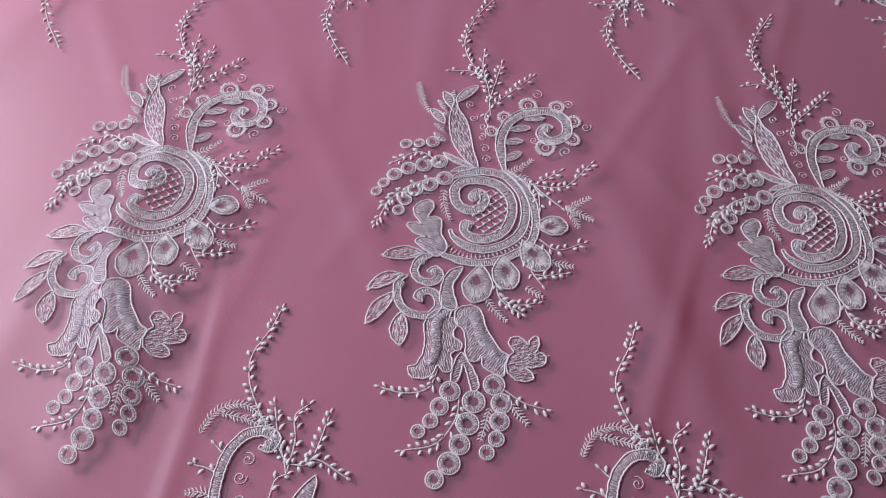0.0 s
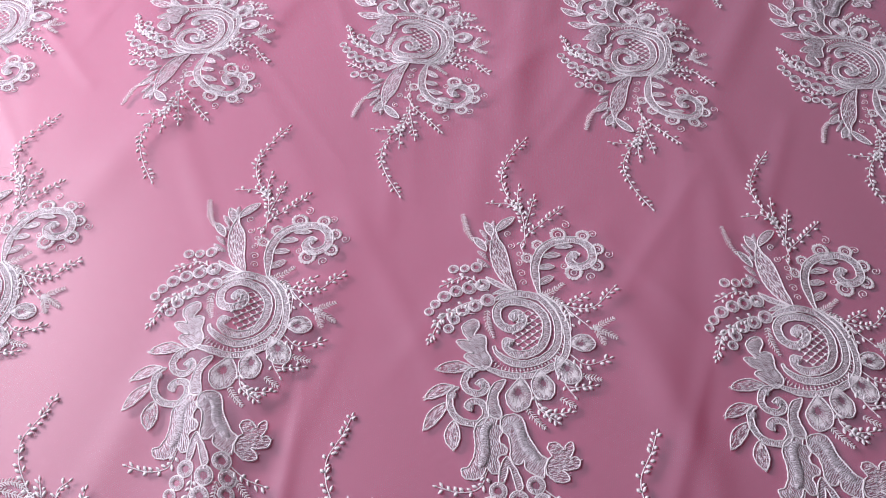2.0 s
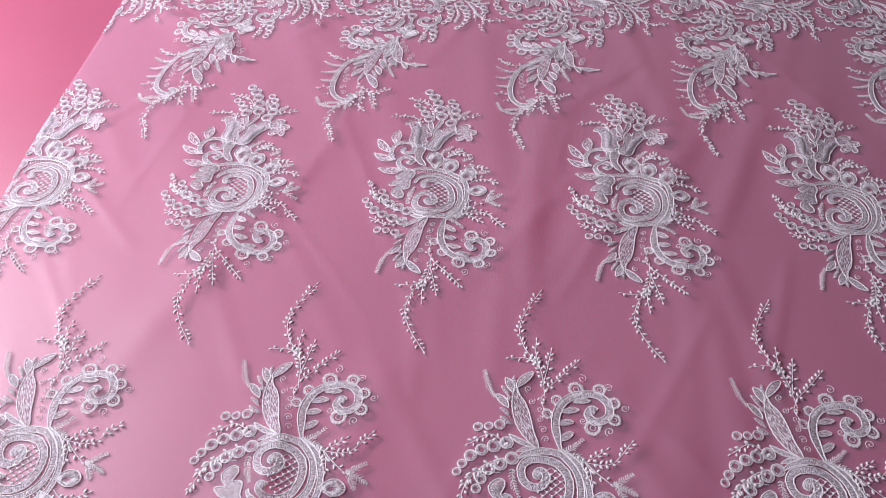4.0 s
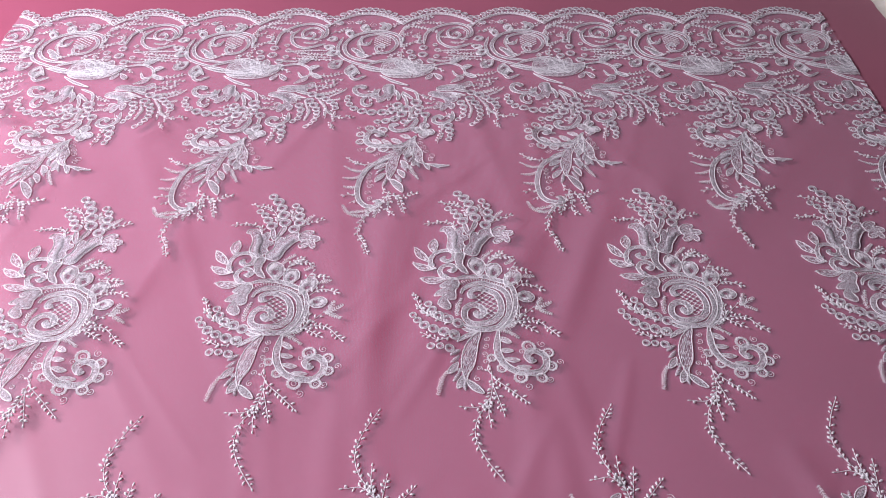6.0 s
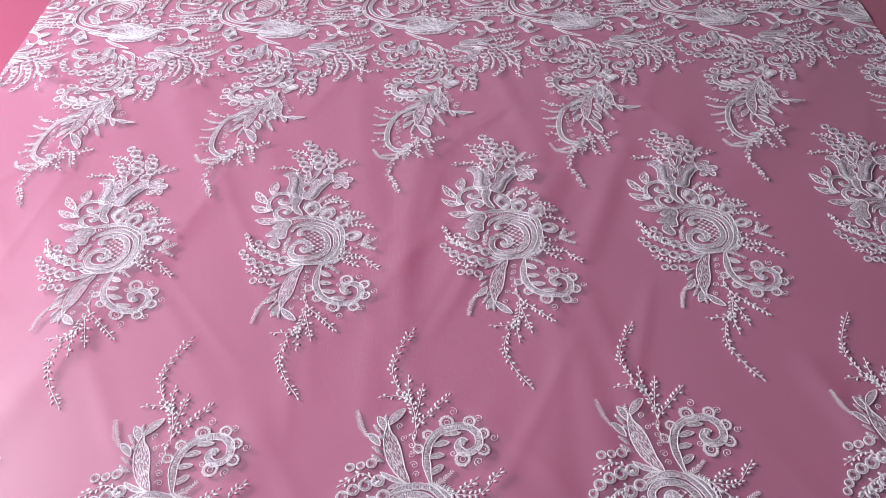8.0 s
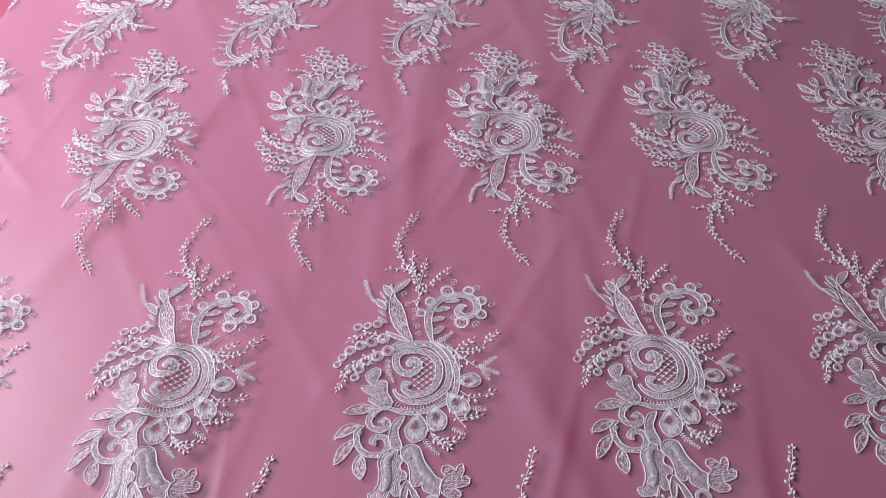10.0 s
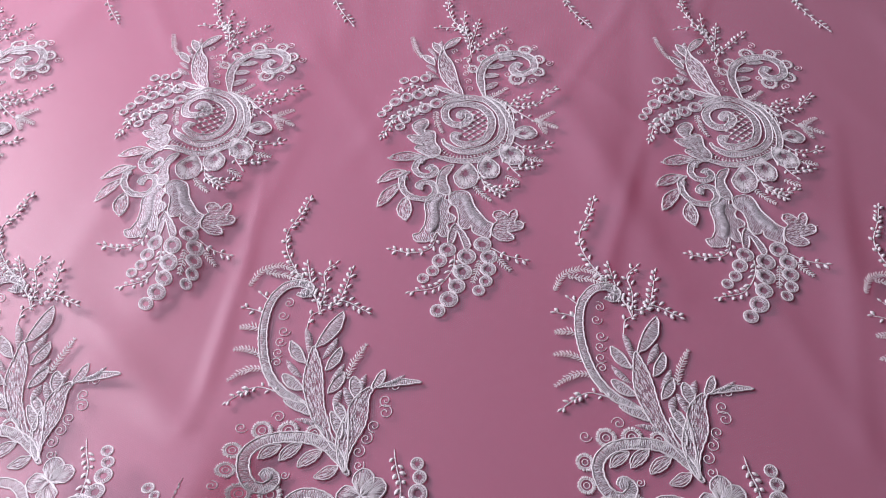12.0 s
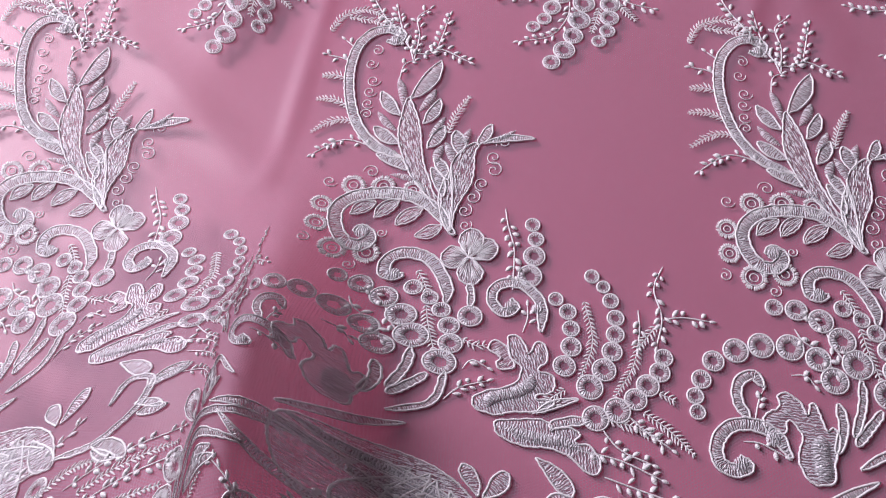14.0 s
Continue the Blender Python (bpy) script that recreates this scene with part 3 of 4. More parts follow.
ladder(A, 5.1, (-24.2, -174.9), (-14.7, -181.7), (-2.9, -182.4), (11.4, -177.5), (21.1, -170.2), (26.1, -159.8))
band(A, 6, (10.1, -118.8), (8, -107.8), (7, -94.2), (11.1, -80.8), (19.2, -72.6), (30.3, -68.9), (41.6, -69.5), (48.9, -76.2), (49.9, -86.5), (45, -92.4), (37, -93), (32.6, -86.8), (35.2, -81), (40.7, -82.4))
scallops(A, (0.9, -87.7, 4.4), (9.1, -75.3, 4.9), (24.7, -64.4, 6.4), (43.5, -64, 5.3), (54.1, -76.7, 5.2), (53.1, -91.8, 5.5), (35.9, -98.6, 6.6))
curls(A, (30.3, -54.2, 3.4), (51, -62.5, 3), (62.2, -80.9, 3), (48.5, -102.2, 3.3), (28.6, -92.7, 2.6))
leaf(A, 5.1, (9.6, -96.3), (21.6, -94.1), 'open')
leaf(A, 5.8, (10.3, -110.8), (20.6, -103.3), 'open')
leaf(A, 5.2, (12.7, -85.9), (26.3, -83), 'open')
leaf(A, 4.5, (22.2, -76.2), (35.6, -75.2), 'open')
leaf(A, 4.3, (-10.7, -116.8), (-29.3, -106.9))
leaf(A, 3.2, (-8.9, -118.4), (-23.7, -121.7))
fern(A, (-49.3, -49.1), (-46.4, -62.3), (-40.5, -75.5))
sprig(A, (-0.3, -73.5), (-3.4, -46.7), (-16.6, -24.4), (-19.9, -5.9), (-13.1, 14), (-1.1, 33.3))
sprig(A, (-4.2, -45.2), (-14.2, -36.2), (-28.5, -36.8))
sprig(A, (-3.4, -46.7), (-6.6, -31.5), (-5.9, -18.8))
sprig(A, (-0.5, -66.3), (13.2, -53), (27.2, -38.3))
sprig(A, (-1.4, -60.5), (2.7, -43.7), (6.1, -28.5))
sprig(A, (-0.4, -68.7), (-3.9, -75.3), (-2.2, -81.8))
sprig(A, (12.7, -121.7), (28.7, -128.3), (48.1, -129.1), (64.2, -111.8))
sprig(A, (28.7, -128.3), (35.8, -123.5), (44.7, -117.6))
sprig(A, (28.7, -128.3), (35.7, -136.4), (45.1, -145))
sprig(A, (26.9, -126.3), (31.2, -134.6), (32.2, -145))
fern(A, (10.1, -120.1), (19.7, -115.9), (28.6, -107.7))
fern(A, (14.4, -121.5), (23.4, -123.5), (28.7, -128.3))
fern(A, (47.9, -146), (55.6, -141.7), (63.8, -136.5))
fern(A, (47.9, -144.8), (56.5, -148.3), (65.6, -153.8))
fern(A, (48.9, -144.7), (52.9, -151.8), (56.2, -159.7))
curls(A, (-13.7, -65.8, 2.6), (-11.3, -76.8, 2.6), (-4.7, -83.9, 2.6), (-5.2, -92.8, 2.6), (-3, -101.8, 2.9), (-1.3, -109.8, 2.5))
chain(A, (-53.7, -101.4, 3.6), (-45.3, -100.8, 3.3), (-36.7, -99.2, 4))
chain(A, (-69.1, -140, 3.2), (-65.2, -133.3, 3.5), (-59.1, -126.4, 4.6), (-50.6, -121.4, 4.6), (-41.2, -117.6, 5), (-31.4, -114.2, 5))
chain(A, (-54.2, -152.8, 3.5), (-50.7, -145.1, 3.8), (-45.1, -137, 4.6), (-36.2, -132.5, 4.9), (-27.3, -127.2, 5))
sprig(A, (-26.7, -119.2), (-43.7, -107.9), (-60.4, -116.3))
sprig(A, (-32.7, -126.7), (-48.8, -133.9), (-64.5, -151))
sprig(A, (-36.1, -139.4), (-57.1, -140.9), (-67.3, -164.4))
fern(A, (-27.2, -135.8), (-26.9, -145.9), (-22, -158.8))
petal(A, 13.7, (29.9, -159.6), (49, -159.8))
petal(A, 16, (22.1, -170.1), (37.2, -188.5))
petal(A, 15.7, (9.8, -180.8), (16.5, -202.7))
petal(A, 17.5, (-2.7, -187.4), (-7.3, -212.7))
leaf(A, 9, (-36.5, -182.1), (-60.3, -186), 'stitch')
leaf(A, 8.2, (-47.3, -197.7), (-66.7, -207.6), 'stitch')
leaf(A, 8.6, (-50.8, -209.9), (-65.6, -229.9), 'stitch')
leaf(A, 10.1, (-46.4, -222.6), (-45.4, -242.1), 'stitch')
band(A, 4.3, (-30.4, -182.4), (-37.9, -186), (-41.3, -193.9), (-37.8, -200.1), (-30.2, -201.4), (-26.2, -196.6), (-29.1, -192.3), (-33.3, -194.5))
band(A, 4.2, (-44.6, -197.9), (-49.5, -202), (-49.5, -213.1), (-43.3, -221.7), (-31.9, -223.4), (-25.9, -216.9), (-28, -208.7), (-34.6, -207.6), (-39.2, -211.6), (-35.1, -214.3))
chain(A, (-16.2, -267.6, 5.5), (-21.4, -276.5, 4.8), (-25.7, -284.6, 3.9), (-31.9, -290.6, 3.6))
chain(A, (-3.2, -272.5, 6.1), (-5.9, -284.9, 6), (-9.6, -296.3, 5.3), (-14.6, -306.5, 5.8), (-21.6, -315.3, 4.6))
chain(A, (7.5, -262.2, 5.8), (11.7, -272.5, 5.5), (11, -282.5, 5.1), (9.5, -292.1, 4.1), (4.7, -299.6, 3.8))
sprig(A, (-23.4, -254.7), (-28.2, -266.5), (-40.8, -269.9), (-54.2, -267.2))
sprig(A, (-11.2, -270.2), (-12.6, -282.8), (-22.2, -296.6), (-39.6, -301.3))
fern(A, (5.4, -275.4), (3.3, -284.9), (0.7, -294.2))
sprig(A, (11.8, -263.8), (23.2, -271.1), (35.6, -274.3))
fern(A, (17.1, -272.4), (20.3, -277.5), (26.3, -284))
sprig(A, (30.6, -167.5), (42.4, -175.4), (58.3, -169.2))
fern(A, (36.6, -183.5), (43.9, -185), (52.9, -185.9))
sprig(A, (22.2, -178), (28, -191.8), (33.2, -199.3))
sprig(A, (29, -192.8), (35.6, -193.1), (47.2, -190.8))
fern(A, (24.1, -201.4), (29, -204.8), (34.9, -207.3))
sprig(A, (6.2, -196.3), (9.5, -209.7), (21.6, -218.3))
sprig(A, (9.5, -209.7), (19.3, -213.1), (30.6, -211.2))
fern(A, (2.1, -210.6), (6.5, -217.2), (14.4, -224.1))
patch(A, "seed", 110, 0.5, (-8, -118), (-17, -110), (-23, -100), (-26, -90), (-27, -80), (-26, -71), (-24, -63), (-21, -71), (-17, -77), (-14, -85), (-12, -94), (-10, -105), (-7, -114))
leaf(A, 6, (-30, -84), (-40, -72), "satin")
leaf(A, 5, (-26, -98), (-37, -91), "bare")
leaf(A, 4.5, (-28, -92), (-37, -84), "bare")
leaf(A, 4.5, (-29, -74), (-36, -63), "bare")
leaf(A, 6.5, (-26, -70), (-32, -56), "satin")
leaf(A, 7, (-23, -65), (-9, -50), "satin")
leaf(A, 4, (-24, -64), (-25, -53), "bare")
leaf(A, 5, (-26, -76), (-32, -76), "bare")
patch(A, "satin", 60, 0.9, (-28, -184), (-34, -181), (-41, -176), (-42, -173), (-39, -171), (-35, -171), (-42, -169), (-47, -165), (-48, -162), (-43, -161), (-39, -162), (-43, -157), (-45, -151), (-41, -146), (-36, -144), (-33, -146), (-33, -151), (-36, -156), (-32, -156), (-28, -157), (-27, -162), (-27, -168), (-24, -173), (-23, -178))
patch(A, "stitch", 15, 0.6, (-19, -223), (-18, -219), (-23, -218), (-28, -220), (-32, -225), (-33, -230), (-32, -237), (-32, -243), (-33, -248), (-36, -253), (-40, -255), (-39, -259), (-36, -261), (-30, -261), (-26, -258), (-24, -253), (-21, -256), (-18, -257), (-16, -255), (-16, -250), (-17, -246), (-15, -244), (-12, -243), (-11, -240), (-13, -237), (-16, -235), (-16, -231), (-14, -228), (-15, -224))
padding(A, 6.8, (-20, -222), (-25, -225), (-26, -233), (-25, -241), (-26, -248), (-29, -254))
patch(A, "stitch", -35, 0.6, (-16, -221), (-14, -217), (-8, -215), (-3, -216), (0, -221), (2, -228), (6, -235), (10, -241), (15, -245), (13, -251), (13, -256), (11, -257), (6, -255), (1, -252), (0, -246), (-2, -249), (-6, -249), (-9, -245), (-9, -239), (-10, -233), (-12, -229), (-15, -227))
padding(A, 6.8, (-13, -220), (-7, -220), (-3, -226), (-1, -234), (4, -241), (10, -247))
patch(A, "seed", 20, 0.35, (14, -248), (16, -244), (18, -242), (15, -238), (16, -234), (20, -233), (24, -235), (26, -238), (27, -234), (31, -232), (32, -236), (31, -240), (29, -243), (33, -242), (36, -245), (34, -249), (29, -251), (24, -251), (27, -253), (29, -257), (26, -259), (20, -259), (16, -256), (14, -253))
patch(A, "stitch", -60, 0.4, (-12, -245), (-15, -251), (-16, -257), (-16, -262), (-13, -262), (-11, -257), (-10, -251), (-8, -255), (-6, -262), (-4, -267), (-1, -265), (-1, -261), (-4, -254), (-8, -248), (-10, -245))
patch(A, "satin", 70, 0.7, (-13, -190), (-19, -192), (-23, -197), (-25, -205), (-25, -214), (-21, -218), (-17, -219), (-15, -215), (-17, -209), (-18, -202), (-15, -196))

sprig(B, (-97.2, -318.2), (-100.7, -307.8), (-107.7, -298.1), (-117, -284.7), (-124.9, -268.7), (-126.4, -253.5), (-118.5, -236.3), (-114.4, -223.6))
sprig(B, (-100.7, -307.8), (-106.1, -293), (-109.3, -279.8))
sprig(B, (-97.3, -316.1), (-95.5, -299.3), (-97.5, -286.4), (-90.9, -279.3))
sprig(B, (-96.9, -312), (-86.1, -309.8), (-79, -284.1))
sprig(B, (-92.8, -312), (-82.8, -308.6), (-67, -316.7))
sprig(B, (-104.3, -330.4), (-102.4, -320.3), (-97.2, -317))
fern(B, (-145.9, -298.6), (-138.3, -285.2), (-123.6, -282.1), (-107.8, -294.6))
fern(B, (-136.4, -287.3), (-123, -289.5), (-112.8, -293.7))
band(B, 5.2, (-113.4, -303.8), (-108.1, -305.4), (-105.2, -299), (-112.6, -295.7), (-122.2, -298.8), (-129.5, -309.5), (-131.9, -327), (-129.5, -345.8), (-123.4, -362.2), (-113.3, -373.9), (-99.1, -380.9))
curls(B, (-118.1, -310.8, 3.2), (-120.6, -320.2, 3.2), (-118.4, -331.7, 3.5), (-119.7, -339.2, 3.2), (-120, -347, 3.1), (-120.1, -353.9, 2.8))
sprig(B, (-130.2, -320.1), (-138.6, -316.5), (-145.9, -315.3))
fern(B, (-130.5, -332), (-139, -328.8), (-147.9, -329.9))
fern(B, (-128.2, -350.2), (-139.1, -345), (-150, -345.7))
fern(B, (-123, -359.7), (-136.2, -358.5), (-150.1, -367.4))
sprig(B, (-112.6, -375.3), (-130.4, -371), (-146.1, -381.4))
sprig(B, (-130.5, -309.5), (-132.9, -307.5), (-136.5, -304.3))
fern(B, (-75.7, -364.2), (-72.1, -352.7), (-65, -339.6))
curls(B, (-46.3, -368.9, 3.6), (-51, -378.3, 3.6), (-50.9, -385.8, 4.2), (-56.7, -394.5, 3.5), (-61, -402.4, 3.5), (-64.8, -410.3, 3.5), (-64, -418.6, 2.9))
band(B, 6.4, (-69.6, -424.3), (-78.2, -411.5), (-90.3, -404), (-105.2, -402.4), (-119.8, -405.7), (-127.8, -414.8), (-126.8, -425.9), (-120.8, -433.7), (-113.1, -433.7), (-109.8, -427.5), (-114.8, -423.7), (-118, -426.8))
scallops(B, (-121.8, -399.1, 6), (-106.7, -398.4, 6), (-91.4, -399.8, 5.3), (-135.2, -414.1, 5.3), (-135.3, -427.5, 5.2), (-124.9, -439.9, 6.3), (-109.9, -437.4, 6))
curls(B, (-133.8, -398.4, 3.3), (-113.6, -390, 3.6), (-105.1, -425.3, 2.3), (-138.4, -439.3, 2.9), (-115.7, -446.5, 2.8))
leaf(B, 6.5, (-121.1, -417), (-109.5, -408), 'open')
leaf(B, 7.1, (-109.4, -417), (-97.9, -406.3), 'open')
leaf(B, 7.6, (-98.7, -420.2), (-85.9, -410.6), 'open')
leaf(B, 6.9, (-88.6, -425.9), (-75.9, -419.5), 'open')
petal(B, 12.1, (-61.5, -436.1), (-61.4, -420.5), 'flower')
petal(B, 12, (-61.5, -436.1), (-47.4, -429.9), 'flower')
petal(B, 12.3, (-61.5, -436.1), (-57.8, -450.5), 'flower')
petal(B, 12, (-61.5, -436.1), (-74.6, -435.5), 'flower')
band(B, 5.7, (-90.8, -447.4), (-95.8, -448.9), (-99.9, -445.9), (-98.4, -438.3), (-90.1, -435.2), (-79.9, -438.2), (-73.9, -445.8), (-70.2, -454.7), (-70.6, -461.2))
band(B, 4.7, (-40.2, -457.5), (-38, -461.9), (-44.3, -464.8), (-49.3, -459), (-47.7, -451.7), (-40.3, -448.7), (-31.9, -451.6), (-25.9, -460.4), (-26.1, -473.8))
band(B, 3.1, (-60.9, -450.5), (-59.1, -456.1), (-59.5, -462.9))
chain(B, (-30.6, -417, 3.5), (-28.9, -424.9, 3.7), (-29.6, -434.1, 5.1), (-31.6, -444.8, 5.6))
chain(B, (-19.2, -456.3, 3.3), (-13.6, -462.6, 3.8), (-12.2, -471.2, 3.8), (-12.2, -480.4, 4.6), (-15.4, -490.3, 5))
chain(B, (-2, -443.5, 3.3), (3.3, -448.8, 3), (6.6, -455.9, 3.6), (8.6, -464.5, 3.8), (8.2, -472.8, 4), (6.5, -481.4, 4.5), (2.6, -490.7, 5.3), (-4, -499.6, 5.8))
chain(B, (29.8, -482.9, 4), (27.7, -490, 4.5), (22, -496.7, 5), (16.3, -503.7, 4.9), (8, -509.5, 5.7), (-1.7, -514.2, 5.7))
chain(B, (-117.3, -454.9, 3.9), (-107.1, -455.8, 5), (-96.4, -460.7, 5.6), (-88.1, -469.9, 6.1), (-82.9, -481.2, 6.8))
chain(B, (-85.4, -453.9, 3.9), (-77.6, -459.2, 3.6), (-72.1, -465.5, 3.9), (-68.2, -474.1, 4.6), (-67, -483.8, 5.1), (-70.9, -494.8, 6.9))
chain(B, (-59.1, -468, 5.5))
band(B, 3.5, (-82.5, -488.9), (-83.8, -499.8), (-89.5, -514.3))
band(B, 4, (-94.4, -499.8), (-93.7, -510.4), (-98.2, -522.1))
band(B, 3.7, (-75.7, -502.4), (-82.4, -510.3), (-89.3, -518.2))
fern(B, (-5.8, -456.8), (-2.4, -477.3), (-8.9, -497))
sprig(B, (19.2, -459.6), (19.5, -468.7), (18.4, -478.6))
fern(B, (18.5, -475.8), (15.7, -488.2), (6.5, -504.3))
sprig(B, (32, -436.5), (27.1, -448.4), (30.1, -463), (27, -477.1))
sprig(B, (30, -464.4), (38.8, -462.4), (51.7, -463.7))
fern(B, (28.3, -465.9), (21.8, -474.4), (17.5, -479.9))
sprig(B, (-44.2, -408.3), (-42.7, -417.9), (-39.5, -430.5), (-39.7, -448.7))
fern(B, (-84.7, -444.3), (-80.7, -451.8), (-79.1, -456.2))
fern(B, (-78.8, -463.5), (-76.9, -475), (-73.6, -488.8))
sprig(B, (-109.2, -465.1), (-106, -470.9), (-99.6, -475.1))
sprig(B, (-99.6, -475.1), (-95.7, -480.7), (-93.4, -486.2))
fern(B, (-61.7, -480.5), (-56.2, -483.8), (-50.9, -482.6))
sprig(B, (-61.3, -496.9), (-57.4, -491.5), (-50.7, -494.6))
sprig(B, (-34.7, -474.7), (-32.5, -467.6), (-32.5, -461))
fern(B, (19.6, -509.4), (30.6, -516.9), (41.1, -527.4))
sprig(B, (11.8, -510.7), (19.1, -517.1), (30.7, -525))
sprig(B, (-0.1, -517.3), (8.4, -527.2), (21.9, -532.5))
sprig(B, (-68.6, -515.4), (-62.3, -507.5), (-50.6, -502.1))
fern(B, (-15.1, -501.8), (-20.4, -505.8), (-25.7, -511.1))
fern(B, (26.7, -500.1), (30.5, -501.4), (34.2, -503.5))
chain(B, (-156.6, -507.3, 3.3), (-157.2, -500, 3.6), (-153.9, -492, 4.2), (-147.8, -483, 4.7), (-137.2, -477.4, 5.6), (-125.4, -474.3, 5.8), (-112.3, -474.5, 6.1), (-100.3, -479.4, 5.5), (-94.3, -489.4, 6))
band(B, 4.4, (-134.2, -508.9), (-138.5, -501.2), (-137.5, -492.7), (-130.5, -488.3), (-126.7, -493.7))
band(B, 5.6, (-140, -526.1), (-136.1, -529.6), (-143.1, -532.1), (-149, -528.7), (-149.2, -520.5), (-142.8, -512.8), (-132.5, -511.5), (-123.6, -515.7), (-118.1, -525.2))
sprig(B, (-137.9, -519.1), (-130.4, -519.6), (-121, -524.4))
sprig(B, (-131.7, -508.9), (-129.5, -501.1), (-127, -495.8))
sprig(B, (-113.5, -487.7), (-107, -487.6), (-103.7, -491.6))
sprig(B, (-109.3, -457), (-100.4, -459.8), (-94.8, -466.9))
sprig(B, (-94.8, -466.9), (-91.9, -473.8), (-88.8, -479.3))
band(B, 3.9, (-135.4, -645.2), (-140, -633.2), (-149.2, -636.2), (-148.5, -651.5), (-129, -660.6), (-109.5, -654.3), (-100.7, -635.8), (-108.4, -616.5), (-122.7, -612.2), (-128.9, -624.1), (-121.2, -634.5), (-117.2, -624))
band(B, 4.7, (-95.2, -626.7), (-97.6, -654.2), (-116.6, -666.8), (-140.5, -666.9), (-160.9, -654.7), (-171.2, -631.9), (-166.7, -609.7), (-152, -596.5), (-125.6, -590.5))
band(B, 3.8, (-175.2, -651.7), (-180, -624.5), (-172.4, -599.6), (-145.1, -582.2), (-112, -569.2))
lattice(B, 26.7, (-120.7, -642.1))
petal(B, 12.1, (-144.6, -665.4), (-146.7, -687.6))
petal(B, 13.8, (-122.3, -665.2), (-115.8, -690.7))
petal(B, 11.2, (-164.2, -651.6), (-171.3, -673.5))
petal(B, 15.3, (-176.4, -617.1), (-193.5, -610))
petal(B, 16.5, (-171.1, -592.4), (-184.6, -572.8))
petal(B, 17.8, (-157.9, -583.7), (-154.7, -555.9))
lobe(B, 7.7, (-136.4, -602.1), (-160.7, -624.4), 'satin')
lobe(B, 7.7, (-140.4, -599.3), (-153.5, -612.5), 'satin')
lobe(B, 12.2, (-71.4, -560.4), (-101, -593.1))
lobe(B, 12.3, (-71.7, -557.6), (-86.7, -598.7))
lobe(B, 12.3, (-69.2, -560.3), (-69.4, -595.6))
lobe(B, 10.7, (-63.6, -563), (-50.1, -582.5))
lobe(B, 10.6, (-79.2, -557.7), (-98.2, -571.8))
leaf(B, 6.8, (-116.4, -560.9), (-55.2, -571.3))
leaf(B, 5.4, (-141.4, -580.7), (-98.4, -597.4))
leaf(B, 5.3, (-149.1, -578), (-97.2, -566.2))
sprig(B, (-94.2, -601.7), (-101, -612), (-109.5, -601.8))
fern(B, (-42, -653.7), (-18.4, -650.4), (-3.3, -644.1))
leaf(B, 4.3, (-119.6, -558), (-82.2, -533.5))
band(B, 3.1, (-25.4, -658.2), (-19.9, -666), (-14.4, -658.2), (-20, -649), (-30.1, -655.2), (-30.1, -670.7), (-15.8, -678.5), (-4, -667.4), (-5.8, -651.9))
band(B, 4, (-64.1, -634.3), (-60.8, -663.2), (-43.6, -681.9), (-19.7, -689.7), (-1.5, -678.4), (1.3, -658), (-12.2, -645.9))
band(B, 3.9, (-35.7, -673.9), (-45, -658.4), (-41, -637), (-24, -625), (2.4, -635.2))
chain(B, (-77, -655.6, 3.1), (-68.9, -640.3, 3.9), (-64.7, -625.3, 5.4), (-65.1, -607.8, 6.1))
chain(B, (-82.7, -615.2, 4.6), (-79.3, -602.1, 5.3))
chain(B, (-48.7, -632.6, 3.1), (-45.4, -619.2, 3.8), (-46.8, -603.2, 3.8), (-54.2, -591.9, 5.3))
curls(B, (12.3, -686.3, 4.8), (31, -692.6, 4.8), (-151.5, -696.9, 5.6), (24.9, -705.6, 4.1), (-87.2, -679, 4), (-135, -687.2, 4.7))
sprig(B, (-98.1, -655.7), (-83.5, -686.9), (-39.7, -693))
sprig(B, (-114.6, -674.5), (-88, -703), (-54.4, -709.3))
sprig(B, (-91.4, -622.6), (-93.9, -648.1), (-82.1, -668))
sprig(B, (-37.8, -613.3), (-12.6, -610.1), (12.6, -607))
fern(B, (-45.4, -616.3), (-20.2, -619), (6.7, -618.7))
sprig(B, (-93.3, -633), (-74.3, -640.3), (-71, -663.2))
sprig(B, (-154.1, -679.4), (-134, -671.5), (-118.8, -680.8))
sprig(B, (7.7, -662.6), (19.8, -670.4), (32, -676.6))
fern(B, (-27.8, -639.9), (-16.2, -636.8), (-8.3, -642.8))
band(B, 3, (-48.1, -580.5), (-27.9, -584.5), (-13, -574.5), (-9.5, -556.6), (-19.8, -552.7), (-25.7, -565))
leaf(B, 7.6, (-29.4, -584.5), (-11.9, -600))
leaf(B, 6, (-11.4, -577.3), (0.5, -577.2))
leaf(B, 7.4, (-9.4, -562.1), (4.4, -549.6))
lobe(B, 7.3, (-50.1, -561.2), (-40.4, -546.2))
lobe(B, 7.3, (-52.3, -561.2), (-59.4, -547.8))
band(B, 3.6, (-137.7, -555.5), (-152.3, -547.7), (-159.2, -561.2), (-152.6, -569.3), (-146.1, -561))
sprig(B, (-9.8, -529.8), (8.4, -532.2), (25.4, -538.6))
fern(B, (0.7, -514.1), (15.2, -516.4), (27.7, -522.8))
sprig(B, (1.6, -556.5), (16.4, -557.6), (29.2, -561.6))
sprig(B, (-119.7, -625.8), (-126.5, -611.3), (-141.1, -604.2))
sprig(B, (-94.8, -671.2), (-79.6, -690.1), (-59.9, -702.8))
sprig(B, (-85.8, -637.4), (-92.8, -619.7), (-93.5, -599.4))
sprig(B, (-39.2, -600.3), (-12.7, -597.1), (15.3, -594))
